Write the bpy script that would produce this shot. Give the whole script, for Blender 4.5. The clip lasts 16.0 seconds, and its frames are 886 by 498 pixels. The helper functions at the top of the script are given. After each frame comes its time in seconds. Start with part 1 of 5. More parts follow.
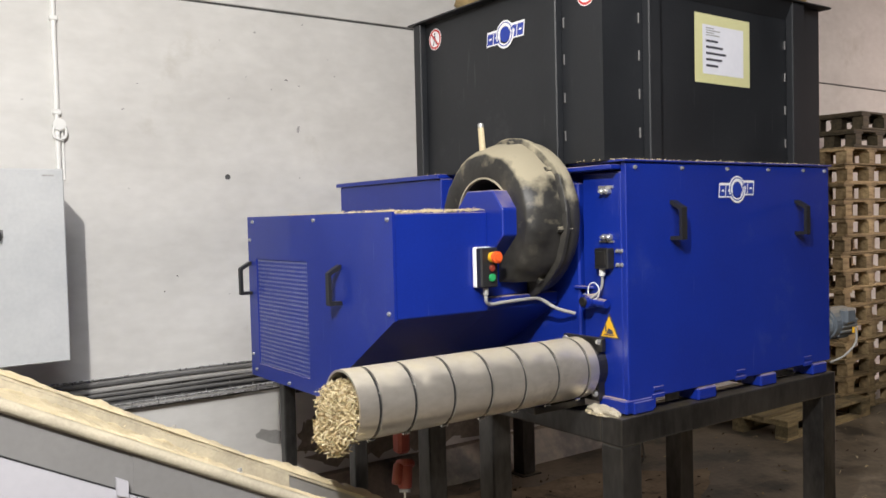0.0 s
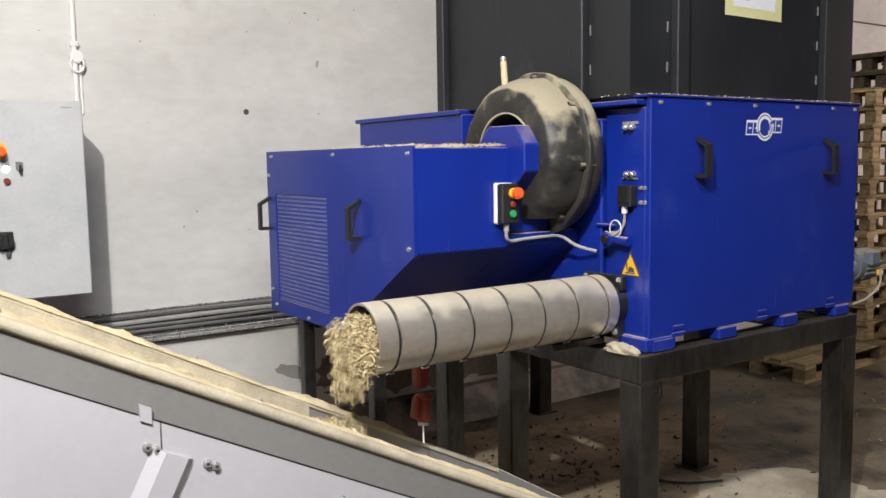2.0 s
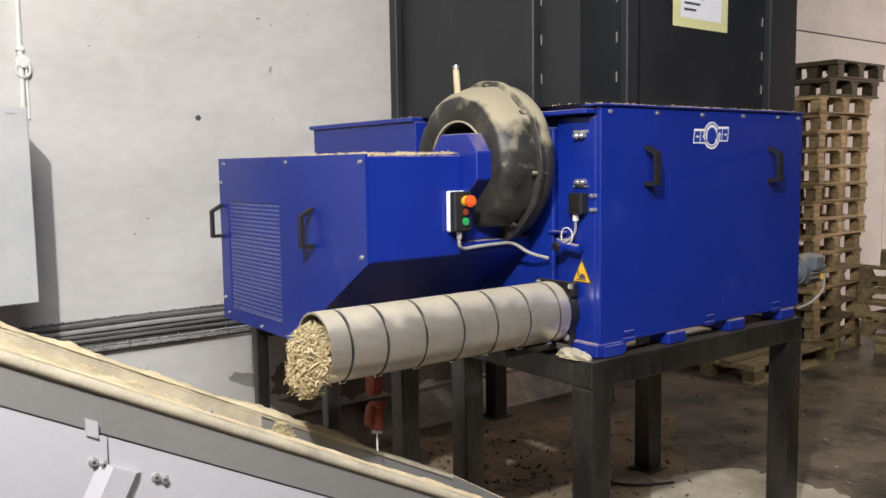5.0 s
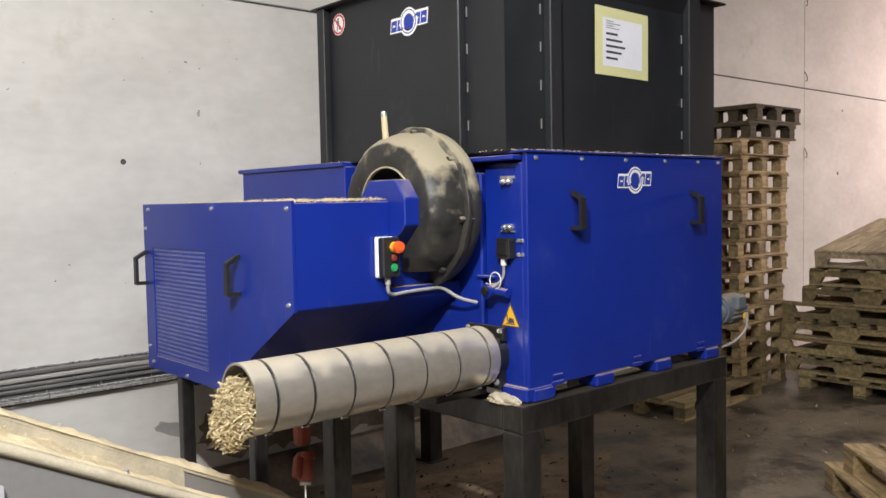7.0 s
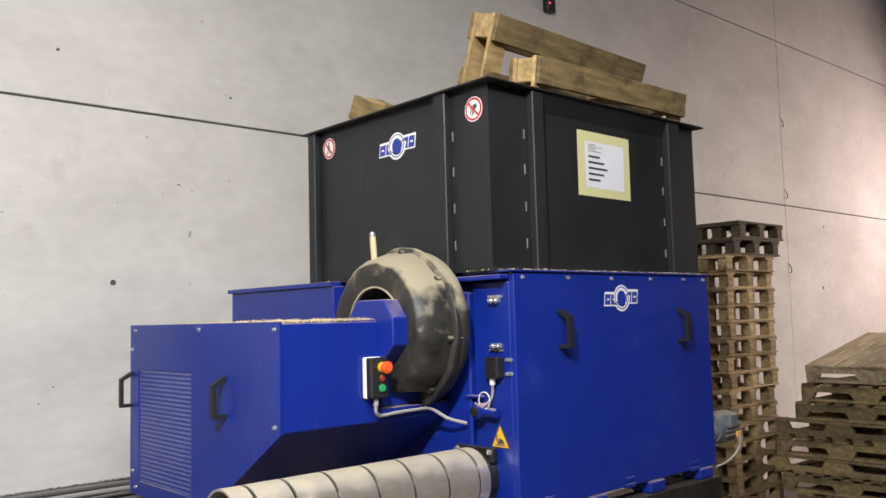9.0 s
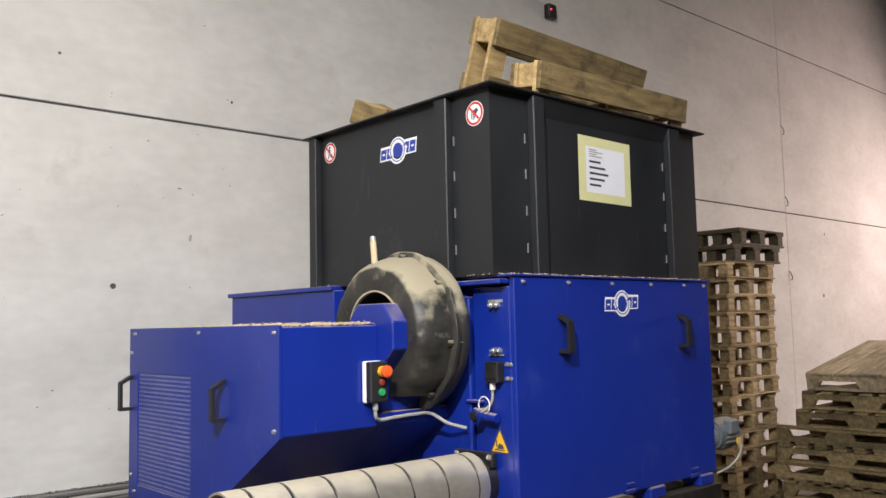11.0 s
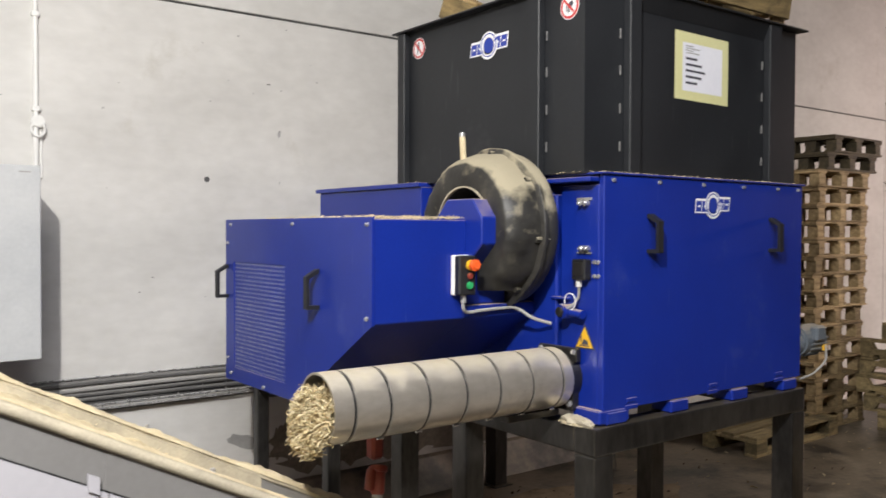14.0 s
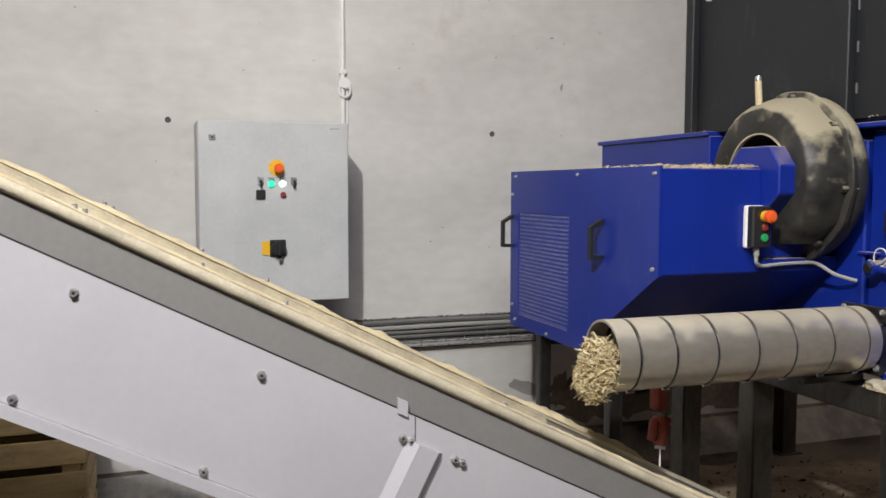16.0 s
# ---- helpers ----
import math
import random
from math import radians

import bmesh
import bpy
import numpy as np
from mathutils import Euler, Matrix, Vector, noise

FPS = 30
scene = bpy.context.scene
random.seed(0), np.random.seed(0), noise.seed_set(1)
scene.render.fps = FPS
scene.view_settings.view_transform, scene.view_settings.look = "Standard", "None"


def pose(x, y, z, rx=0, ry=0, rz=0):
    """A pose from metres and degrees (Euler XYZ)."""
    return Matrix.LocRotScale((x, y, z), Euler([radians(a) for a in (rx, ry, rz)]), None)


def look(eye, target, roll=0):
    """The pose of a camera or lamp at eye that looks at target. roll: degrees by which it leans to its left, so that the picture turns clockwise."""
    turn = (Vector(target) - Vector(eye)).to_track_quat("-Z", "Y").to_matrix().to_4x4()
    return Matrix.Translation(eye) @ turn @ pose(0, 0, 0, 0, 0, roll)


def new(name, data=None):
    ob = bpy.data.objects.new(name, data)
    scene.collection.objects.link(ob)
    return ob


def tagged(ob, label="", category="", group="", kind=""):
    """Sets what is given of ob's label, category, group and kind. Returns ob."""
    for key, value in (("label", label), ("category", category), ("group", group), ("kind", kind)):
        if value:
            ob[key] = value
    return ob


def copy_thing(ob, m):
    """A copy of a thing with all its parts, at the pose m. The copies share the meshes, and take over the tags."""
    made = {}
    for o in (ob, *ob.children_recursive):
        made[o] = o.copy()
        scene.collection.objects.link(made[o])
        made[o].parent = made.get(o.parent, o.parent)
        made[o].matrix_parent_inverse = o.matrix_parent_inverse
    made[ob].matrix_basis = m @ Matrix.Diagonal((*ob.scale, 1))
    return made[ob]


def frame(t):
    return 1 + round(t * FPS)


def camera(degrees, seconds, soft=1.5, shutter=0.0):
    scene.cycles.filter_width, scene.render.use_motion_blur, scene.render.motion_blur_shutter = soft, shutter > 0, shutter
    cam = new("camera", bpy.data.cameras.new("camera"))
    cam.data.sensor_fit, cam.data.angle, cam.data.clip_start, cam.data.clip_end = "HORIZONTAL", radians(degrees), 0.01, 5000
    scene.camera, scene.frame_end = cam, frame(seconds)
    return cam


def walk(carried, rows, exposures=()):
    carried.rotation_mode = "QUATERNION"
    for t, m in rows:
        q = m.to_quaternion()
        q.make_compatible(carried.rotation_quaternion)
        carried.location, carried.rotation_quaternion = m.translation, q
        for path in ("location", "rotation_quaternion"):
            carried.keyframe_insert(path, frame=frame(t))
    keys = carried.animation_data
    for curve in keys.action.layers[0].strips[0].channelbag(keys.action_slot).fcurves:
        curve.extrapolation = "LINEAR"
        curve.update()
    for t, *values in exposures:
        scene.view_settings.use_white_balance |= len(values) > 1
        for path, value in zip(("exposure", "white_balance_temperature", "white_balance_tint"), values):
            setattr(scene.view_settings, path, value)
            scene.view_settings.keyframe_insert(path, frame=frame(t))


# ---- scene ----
cam = camera(55.2, 16.0, shutter=0.4)
PATH = [
    (0, (-2.259, -2.059, 1.635), (-1.1, -0.43, 1.563), -1.4),
    (0.5, (-2.26, -2.046, 1.618), (-1.115, -0.411, 1.497), -1.0),
    (1, (-2.256, -2.042, 1.613), (-1.124, -0.403, 1.438), -0.8),
    (1.5, (-2.254, -2.038, 1.612), (-1.134, -0.394, 1.411), -0.9),
    (2, (-2.255, -2.034, 1.609), (-1.137, -0.388, 1.403), -0.9),
    (2.5, (-2.255, -2.039, 1.613), (-1.125, -0.402, 1.409), -0.9),
    (3, (-2.258, -2.045, 1.619), (-1.112, -0.419, 1.414), -0.7),
    (5.5, (-2.237, -2.056, 1.629), (-1.009, -0.488, 1.44), -1.0),
    (6, (-2.227, -2.064, 1.642), (-0.961, -0.525, 1.477), -1.1),
    (6.5, (-2.22, -2.062, 1.649), (-0.92, -0.548, 1.508), -0.9),
    (7, (-2.215, -2.068, 1.652), (-0.898, -0.567, 1.539), -1.1),
    (7.5, (-2.21, -2.075, 1.652), (-0.884, -0.578, 1.606), -1.3),
    (8, (-2.211, -2.081, 1.658), (-0.88, -0.588, 1.69), -1.4),
    (8.5, (-2.215, -2.084, 1.663), (-0.88, -0.598, 1.761), -1.4),
    (9, (-2.22, -2.087, 1.665), (-0.884, -0.608, 1.824), -1.5),
    (11.5, (-2.217, -2.083, 1.653), (-0.883, -0.603, 1.829), -1.2),
    (12, (-2.218, -2.088, 1.651), (-0.888, -0.603, 1.817), -1.1),
    (12.5, (-2.215, -2.086, 1.645), (-0.889, -0.595, 1.788), -0.9),
    (13, (-2.229, -2.08, 1.631), (-0.921, -0.57, 1.722), -0.3),
    (13.5, (-2.246, -2.068, 1.616), (-0.975, -0.524, 1.637), 0.2),
    (14, (-2.275, -2.064, 1.616), (-1.07, -0.468, 1.573), 0.2),
    (14.5, (-2.298, -2.057, 1.608), (-1.226, -0.37, 1.538), -0.1),
    (15, (-2.318, -2.05, 1.603), (-1.416, -0.267, 1.519), -0.4),
    (15.5, (-2.355, -2.063, 1.59), (-1.611, -0.21, 1.482), -0.2),
    (16, (-2.331, -2.073, 1.588), (-1.688, -0.185, 1.444), 0.1),
]
walk(cam, [(t, look(eye, target, roll)) for t, eye, target, roll in PATH],
     exposures=[(0.0, 0.12), (13.5, 0.12), (15.0, 0.02), (16.0, -0.33)])

# ---------------- world and light ----------------
world = bpy.data.worlds.new("hall_air")
scene.world = world
world.use_nodes = True
world.node_tree.nodes["Background"].inputs["Color"].default_value = (0.9, 0.92, 1.0, 1)
world.node_tree.nodes["Background"].inputs["Strength"].default_value = 0.012


def area_lamp(name, eye, target, power, size, color, size_y=None):
    data = bpy.data.lights.new(name, "AREA")
    data.energy, data.color, data.size = power, color, size
    if size_y:
        data.shape, data.size_y = "RECTANGLE", size_y
    ob = new(name, data)
    ob.matrix_world = look(eye, target)
    return ob


# lamp over the conveyor, lamp of the hall behind, the warm lamp of the far bay, and an added fill
area_lamp("hall_lamp", (-2.96, -2.0, 3.67), (-0.9, 1.8, 0.8), 205, 0.10, (1.0, 0.965, 0.92))
area_lamp("hall_ceiling_lamp", (-2.6, -3.6, 6.4), (-0.4, 0.0, 0.3), 145, 2.6, (0.98, 0.98, 1.0), 2.6).data.spread = radians(95)
area_lamp("bay_lamp", (10.8, -0.3, 3.2), (7.2, 2.2, 1.5), 140, 0.9, (1.0, 0.77, 0.71)).data.spread = radians(150)
# added fill without a known source, brightens the pallets and the floor by them
area_lamp("pallet_fill_lamp", (7.2, -4.5, 6.2), (5.6, 1.7, 0.8), 46, 2.2, (1.0, 0.86, 0.76), 2.2).data.spread = radians(60)

# ---------------- helpers for building ----------------
ORIGIN = {}


def thing(name, at, label, category, group="", kind=""):
    ob = new(name)
    ob.empty_display_size = 0.05
    ob.location = at
    ORIGIN[ob.name] = Vector(at)
    return tagged(ob, label, category, group, kind)


def part(name, bm, material, parent, label="", smooth=False):
    """One mesh object under a thing or a part; the bmesh is in world space."""
    at = ORIGIN[parent.name] if parent else Vector((0, 0, 0))
    bmesh.ops.translate(bm, verts=bm.verts, vec=-at)
    me = bpy.data.meshes.new(name)
    bm.normal_update()
    bm.to_mesh(me)
    bm.free()
    me.materials.append(material)
    if smooth:
        for p in me.polygons:
            p.use_smooth = True
        me.set_sharp_from_angle(angle=radians(40))
    ob = new(name, me)
    ob.parent = parent
    ORIGIN[ob.name] = at
    if label:
        ob["label"] = label
    return ob


def solid(name, bm, material, label, category, group="", kind="", smooth=False):
    ob = part(name, bm, material, None, "", smooth)
    return tagged(ob, label, category, group, kind)


def box(x0, x1, y0, y1, z0, z1, bevel=0.0, bm=None, seg=1):
    out = bm or bmesh.new()
    r = bmesh.ops.create_cube(out, size=1.0, matrix=Matrix.Translation(((x0 + x1) / 2, (y0 + y1) / 2, (z0 + z1) / 2))
                              @ Matrix.Diagonal((x1 - x0, y1 - y0, z1 - z0, 1)))
    if bevel:
        edges = list({e for v in r["verts"] for e in v.link_edges})
        bmesh.ops.bevel(out, geom=edges, offset=bevel, segments=seg, affect="EDGES", profile=0.6)
    return out


def rod(a, b, r, seg=12, bm=None, r2=None, bevel=0.0):
    out = bm or bmesh.new()
    a, b = Vector(a), Vector(b)
    m = Matrix.Translation((a + b) / 2) @ (b - a).to_track_quat("Z", "Y").to_matrix().to_4x4()
    r_ = bmesh.ops.create_cone(out, cap_ends=True, segments=seg, radius1=r, radius2=r if r2 is None else r2, depth=(b - a).length, matrix=m)
    if bevel:
        edges = [e for e in {e for v in r_["verts"] for e in v.link_edges} if len(e.link_faces) == 2 and any(len(f.verts) > 4 for f in e.link_faces)]
        bmesh.ops.bevel(out, geom=edges, offset=bevel, segments=2, affect="EDGES")
    return out


def cable(points, r, bm=None, seg=8):
    """A round cable through points."""
    out = bm or bmesh.new()
    pts = [Vector(p) for p in points]
    fine = []
    for i in range(len(pts) - 1):
        p0, p1, p2, p3 = pts[max(i - 1, 0)], pts[i], pts[i + 1], pts[min(i + 2, len(pts) - 1)]
        for k in range(5):
            t = k / 5
            fine.append(0.5 * (2 * p1 + (p2 - p0) * t + (2 * p0 - 5 * p1 + 4 * p2 - p3) * t * t + (3 * p1 - p0 - 3 * p2 + p3) * t ** 3))
    fine.append(pts[-1])
    rings = []
    for i, p in enumerate(fine):
        d = (fine[min(i + 1, len(fine) - 1)] - fine[max(i - 1, 0)]).normalized()
        side = d.cross(Vector((0.13, 0.31, 1))).normalized()
        up = side.cross(d)
        rings.append([out.verts.new(p + r * (math.cos(2 * math.pi * k / seg) * side + math.sin(2 * math.pi * k / seg) * up)) for k in range(seg)])
    for a, b in zip(rings, rings[1:]):
        for k in range(seg):
            out.faces.new((a[k], a[(k + 1) % seg], b[(k + 1) % seg], b[k]))
    out.faces.new(rings[0][::-1])
    out.faces.new(rings[-1])
    return out


def prism_x(profile, x0, x1, bevel=0.0, bm=None):
    """A profile of (y, z) pushed along x."""
    out = bm or bmesh.new()
    a = [out.verts.new((x0, y, z)) for y, z in profile]
    b = [out.verts.new((x1, y, z)) for y, z in profile]
    n = len(profile)
    faces = [out.faces.new(a), out.faces.new(b[::-1])]
    for i in range(n):
        faces.append(out.faces.new((a[i], b[i], b[(i + 1) % n], a[(i + 1) % n])))
    bmesh.ops.recalc_face_normals(out, faces=faces)
    if bevel:
        bmesh.ops.bevel(out, geom=list({e for f in faces for e in f.edges}), offset=bevel, segments=1, affect="EDGES")
    return out


def arc_x(cy, cz, profile, a0, a1, n=80, lumps=0.0, cut=None):
    """A profile of (x, radius) swept round the x axis, from angle a0 to a1 (degrees, 0 towards -y, 90 up)."""
    out = bmesh.new()
    rows = []
    inner = min(r for _, r in profile)
    for i in range(n + 1):
        a = radians(a0 + (a1 - a0) * i / n)
        c, s = -math.cos(a), math.sin(a)
        row = []
        for x, r in profile:
            k = 1.0 if r - inner < 0.01 else 1 + lumps * noise.noise((c * 4, s * 4, x * 9)) + lumps * 0.5 * noise.noise((c * 11, s * 11, x * 14 + 2))
            row.append(out.verts.new((x, cy + r * k * c, cz + r * k * s)))
        rows.append(row)
    faces = []
    m = len(rows[0])
    for p, q in zip(rows, rows[1:]):
        for k in range(m):
            faces.append(out.faces.new((p[k], p[(k + 1) % m], q[(k + 1) % m], q[k])))
    faces += [out.faces.new(rows[0][::-1]), out.faces.new(rows[-1])]
    if cut:
        r = bmesh.ops.bisect_plane(out, geom=out.verts[:] + out.edges[:] + out.faces[:], plane_co=(0, 0, cut), plane_no=(0, 0, -1), clear_outer=True)
        bmesh.ops.holes_fill(out, edges=[e for e in out.edges if e.is_boundary])
    bmesh.ops.recalc_face_normals(out, faces=out.faces)
    return out


# ---------------- materials ----------------
def node_material(name):
    m = bpy.data.materials.new(name)
    m.use_nodes = True
    return m, m.node_tree, m.node_tree.nodes["Principled BSDF"]


def surface(name, dark, light, rough=0.5, metal=0.0, scale=3.0, grain=60.0, bump=0.05, stretch=(1, 1, 1), dust=0.0, stains=None, spec=0.5,
            dust_color=(0.52, 0.40, 0.22), dust_low=0.35, per_object=0.0, coat=0.0, dust_scale=9, dust_noise=0.7, dust_soft=0.55):
    """Paint, metal, wood or concrete: cloudy variation, fine grain, bump, dust lying on upward faces, stains."""
    m, t, bsdf = node_material(name)
    n, l = t.nodes, t.links
    tc = n.new("ShaderNodeTexCoord")
    mp = n.new("ShaderNodeMapping")
    mp.inputs["Scale"].default_value = stretch
    l.new(tc.outputs["Object"], mp.inputs["Vector"])
    big = n.new("ShaderNodeTexNoise")
    big.inputs["Scale"].default_value, big.inputs["Detail"].default_value, big.inputs["Roughness"].default_value = scale, 5, 0.62
    fine = n.new("ShaderNodeTexNoise")
    fine.inputs["Scale"].default_value, fine.inputs["Detail"].default_value = grain, 4
    l.new(mp.outputs["Vector"], big.inputs["Vector"])
    l.new(mp.outputs["Vector"], fine.inputs["Vector"])
    add = n.new("ShaderNodeMath")
    add.operation = "MULTIPLY_ADD"
    l.new(fine.outputs["Fac"], add.inputs[0])
    add.inputs[1].default_value = 0.35
    l.new(big.outputs["Fac"], add.inputs[2])
    rng = n.new("ShaderNodeMapRange")
    rng.inputs["From Min"].default_value, rng.inputs["From Max"].default_value = 0.42, 0.95
    l.new(add.outputs[0], rng.inputs["Value"])
    mix = n.new("ShaderNodeMix")
    mix.data_type = "RGBA"
    mix.inputs["A"].default_value, mix.inputs["B"].default_value = (*dark, 1), (*light, 1)
    l.new(rng.outputs["Result"], mix.inputs["Factor"])
    col = mix.outputs["Result"]
    if per_object:
        info = n.new("ShaderNodeObjectInfo")
        hsv = n.new("ShaderNodeHueSaturation")
        r2 = n.new("ShaderNodeMapRange")
        r2.inputs["To Min"].default_value, r2.inputs["To Max"].default_value = 1 - per_object, 1 + per_object
        l.new(info.outputs["Random"], r2.inputs["Value"])
        l.new(r2.outputs["Result"], hsv.inputs["Value"])
        l.new(col, hsv.inputs["Color"])
        col = hsv.outputs["Color"]
    if stains:
        st = n.new("ShaderNodeTexNoise")
        st.inputs["Scale"].default_value, st.inputs["Detail"].default_value, st.inputs["Roughness"].default_value = stains[1], 6, 0.7
        l.new(tc.outputs["Object"], st.inputs["Vector"])
        sr = n.new("ShaderNodeMapRange")
        sr.inputs["From Min"].default_value, sr.inputs["From Max"].default_value = stains[2], stains[2] + 0.14
        sr.inputs["To Max"].default_value = stains[3]
        l.new(st.outputs["Fac"], sr.inputs["Value"])
        sm = n.new("ShaderNodeMix")
        sm.data_type = "RGBA"
        sm.inputs["B"].default_value = (*stains[0], 1)
        l.new(sr.outputs["Result"], sm.inputs["Factor"])
        l.new(col, sm.inputs["A"])
        col = sm.outputs["Result"]
    rough_socket = None
    if dust:
        geo = n.new("ShaderNodeNewGeometry")
        sep = n.new("ShaderNodeSeparateXYZ")
        l.new(geo.outputs["Normal"], sep.inputs[0])
        dn = n.new("ShaderNodeTexNoise")
        dn.inputs["Scale"].default_value, dn.inputs["Detail"].default_value = dust_scale, 6
        l.new(tc.outputs["Object"], dn.inputs["Vector"])
        ma = n.new("ShaderNodeMath")
        ma.operation = "MULTIPLY_ADD"
        l.new(dn.outputs["Fac"], ma.inputs[0])
        ma.inputs[1].default_value = dust_noise
        l.new(sep.outputs["Z"], ma.inputs[2])
        dr = n.new("ShaderNodeMapRange")
        dr.inputs["From Min"].default_value, dr.inputs["From Max"].default_value = dust_low + 0.3, dust_low + 0.3 + dust_soft
        dr.inputs["To Max"].default_value = dust
        l.new(ma.outputs[0], dr.inputs["Value"])
        dm = n.new("ShaderNodeMix")
        dm.data_type = "RGBA"
        dm.inputs["B"].default_value = (*dust_color, 1)
        l.new(dr.outputs["Result"], dm.inputs["Factor"])
        l.new(col, dm.inputs["A"])
        col = dm.outputs["Result"]
        rr = n.new("ShaderNodeMapRange")
        rr.inputs["To Min"].default_value, rr.inputs["To Max"].default_value = rough, 0.9
        l.new(dr.outputs["Result"], rr.inputs["Value"])
        l.new(rr.outputs["Result"], bsdf.inputs["Roughness"])
        if metal:
            mr = n.new("ShaderNodeMapRange")
            mr.inputs["To Min"].default_value, mr.inputs["To Max"].default_value = metal, 0.0
            l.new(dr.outputs["Result"], mr.inputs["Value"])
            l.new(mr.outputs["Result"], bsdf.inputs["Metallic"])
    else:
        rr = n.new("ShaderNodeMapRange")
        rr.inputs["To Min"].default_value, rr.inputs["To Max"].default_value = max(rough - 0.1, 0.05), min(rough + 0.12, 1)
        l.new(big.outputs["Fac"], rr.inputs["Value"])
        l.new(rr.outputs["Result"], bsdf.inputs["Roughness"])
        bsdf.inputs["Metallic"].default_value = metal
    bsdf.inputs["Specular IOR Level"].default_value = spec
    bsdf.inputs["Coat Weight"].default_value = coat
    l.new(col, bsdf.inputs["Base Color"])
    if bump:
        bp = n.new("ShaderNodeBump")
        bp.inputs["Strength"].default_value, bp.inputs["Distance"].default_value = bump, 0.01
        l.new(add.outputs[0], bp.inputs["Height"])
        l.new(bp.outputs["Normal"], bsdf.inputs["Normal"])
    return m


def add_scratches(m, color, amount):
    """Thin upright rubbed streaks mixed over a paint's base colour."""
    n, l = m.node_tree.nodes, m.node_tree.links
    bsdf = n["Principled BSDF"]
    old = bsdf.inputs["Base Color"].links[0].from_socket
    tc, mp, tex, fac, mix = n.new("ShaderNodeTexCoord"), n.new("ShaderNodeMapping"), n.new("ShaderNodeTexNoise"), n.new("ShaderNodeMapRange"), n.new("ShaderNodeMix")
    mp.inputs["Scale"].default_value = (26, 26, 2.2)
    tex.inputs["Scale"].default_value, tex.inputs["Detail"].default_value = 1.6, 3
    fac.inputs["From Min"].default_value, fac.inputs["From Max"].default_value, fac.inputs["To Max"].default_value = 0.68, 0.80, amount
    mix.data_type = "RGBA"
    mix.inputs["B"].default_value = (*color, 1)
    l.new(tc.outputs["Object"], mp.inputs["Vector"])
    l.new(mp.outputs["Vector"], tex.inputs["Vector"])
    l.new(tex.outputs["Fac"], fac.inputs["Value"])
    l.new(fac.outputs["Result"], mix.inputs["Factor"])
    l.new(old, mix.inputs["A"])
    l.new(mix.outputs["Result"], bsdf.inputs["Base Color"])


def glow(name, color, strength):
    m, t, bsdf = node_material(name)
    bsdf.inputs["Base Color"].default_value = (*color, 1)
    bsdf.inputs["Emission Color"].default_value = (*color, 1)
    bsdf.inputs["Emission Strength"].default_value = strength
    bsdf.inputs["Roughness"].default_value = 0.3
    return m


M = {}
M["wall"] = surface("painted_concrete", (0.49, 0.48, 0.46), (0.69, 0.68, 0.658), 0.85, 0, 1.3, 14, 0.035, (0.7, 1, 1.4), stains=((0.44, 0.42, 0.375), 1.7, 0.585, 0.6))
M["seam"] = surface("joint_sealant", (0.05, 0.05, 0.05), (0.1, 0.1, 0.1), 0.9)
M["floor"] = surface("worn_concrete_floor", (0.078, 0.062, 0.043), (0.27, 0.222, 0.165), 0.42, 0, 2.4, 30, 0.3, stains=((0.030, 0.027, 0.023), 1.9, 0.475, 0.9))
M["ceiling"] = surface("grey_ceiling", (0.3, 0.3, 0.3), (0.4, 0.4, 0.4), 0.9)
M["blue"] = surface("blue_machine_paint", (0.003, 0.018, 0.225), (0.006, 0.027, 0.29), 0.40, 0, 2.5, 90, 0.03, dust=0.9, dust_low=0.62, coat=0.15, stains=((0.05, 0.075, 0.29), 5.5, 0.60, 0.4))
add_scratches(M["blue"], (0.16, 0.19, 0.40), 0.35)
M["dark"] = surface("anthracite_paint", (0.0105, 0.0118, 0.0145), (0.019, 0.0207, 0.024), 0.5, 0, 3, 90, 0.03, stains=((0.04, 0.04, 0.043), 4.0, 0.6, 0.5), spec=0.4)
add_scratches(M["dark"], (0.09, 0.09, 0.09), 0.4)
M["steel"] = surface("mill_scale_steel", (0.028, 0.027, 0.027), (0.13, 0.124, 0.118), 0.33, 0.82, 4, 50, 0.05, (1, 1, 0.35), dust=0.3, dust_low=0.8)
M["stainless"] = surface("brushed_stainless", (0.50, 0.46, 0.40), (0.76, 0.71, 0.65), 0.31, 0.76, 5, 60, 0.06, (0.5, 1, 1), dust=0.85, dust_low=0.62, dust_color=(0.47, 0.41, 0.28), dust_scale=15, dust_noise=0.9, dust_soft=0.65, stains=((0.30, 0.27, 0.22), 7.0, 0.58, 0.5))
M["rail"] = surface("galvanised_sheet", (0.22, 0.215, 0.213), (0.29, 0.285, 0.282), 0.42, 0.3, 2, 60, 0.03, dust=0.97, dust_low=0.2, dust_color=(0.60, 0.52, 0.36), dust_noise=0.5, stains=((0.18, 0.17, 0.158), 4.0, 0.58, 0.4))
M["rim"] = surface("dusty_rim", (0.29, 0.26, 0.20), (0.54, 0.48, 0.36), 0.9, 0, 9, 120, 0.4)
M["panel"] = surface("light_grey_powder_coat", (0.385, 0.378, 0.412), (0.445, 0.438, 0.472), 0.45, 0, 2, 60, 0.02)
M["cabinet"] = surface("cabinet_grey_powder_coat", (0.42, 0.435, 0.45), (0.55, 0.56, 0.565), 0.5, 0, 3.5, 60, 0.03)
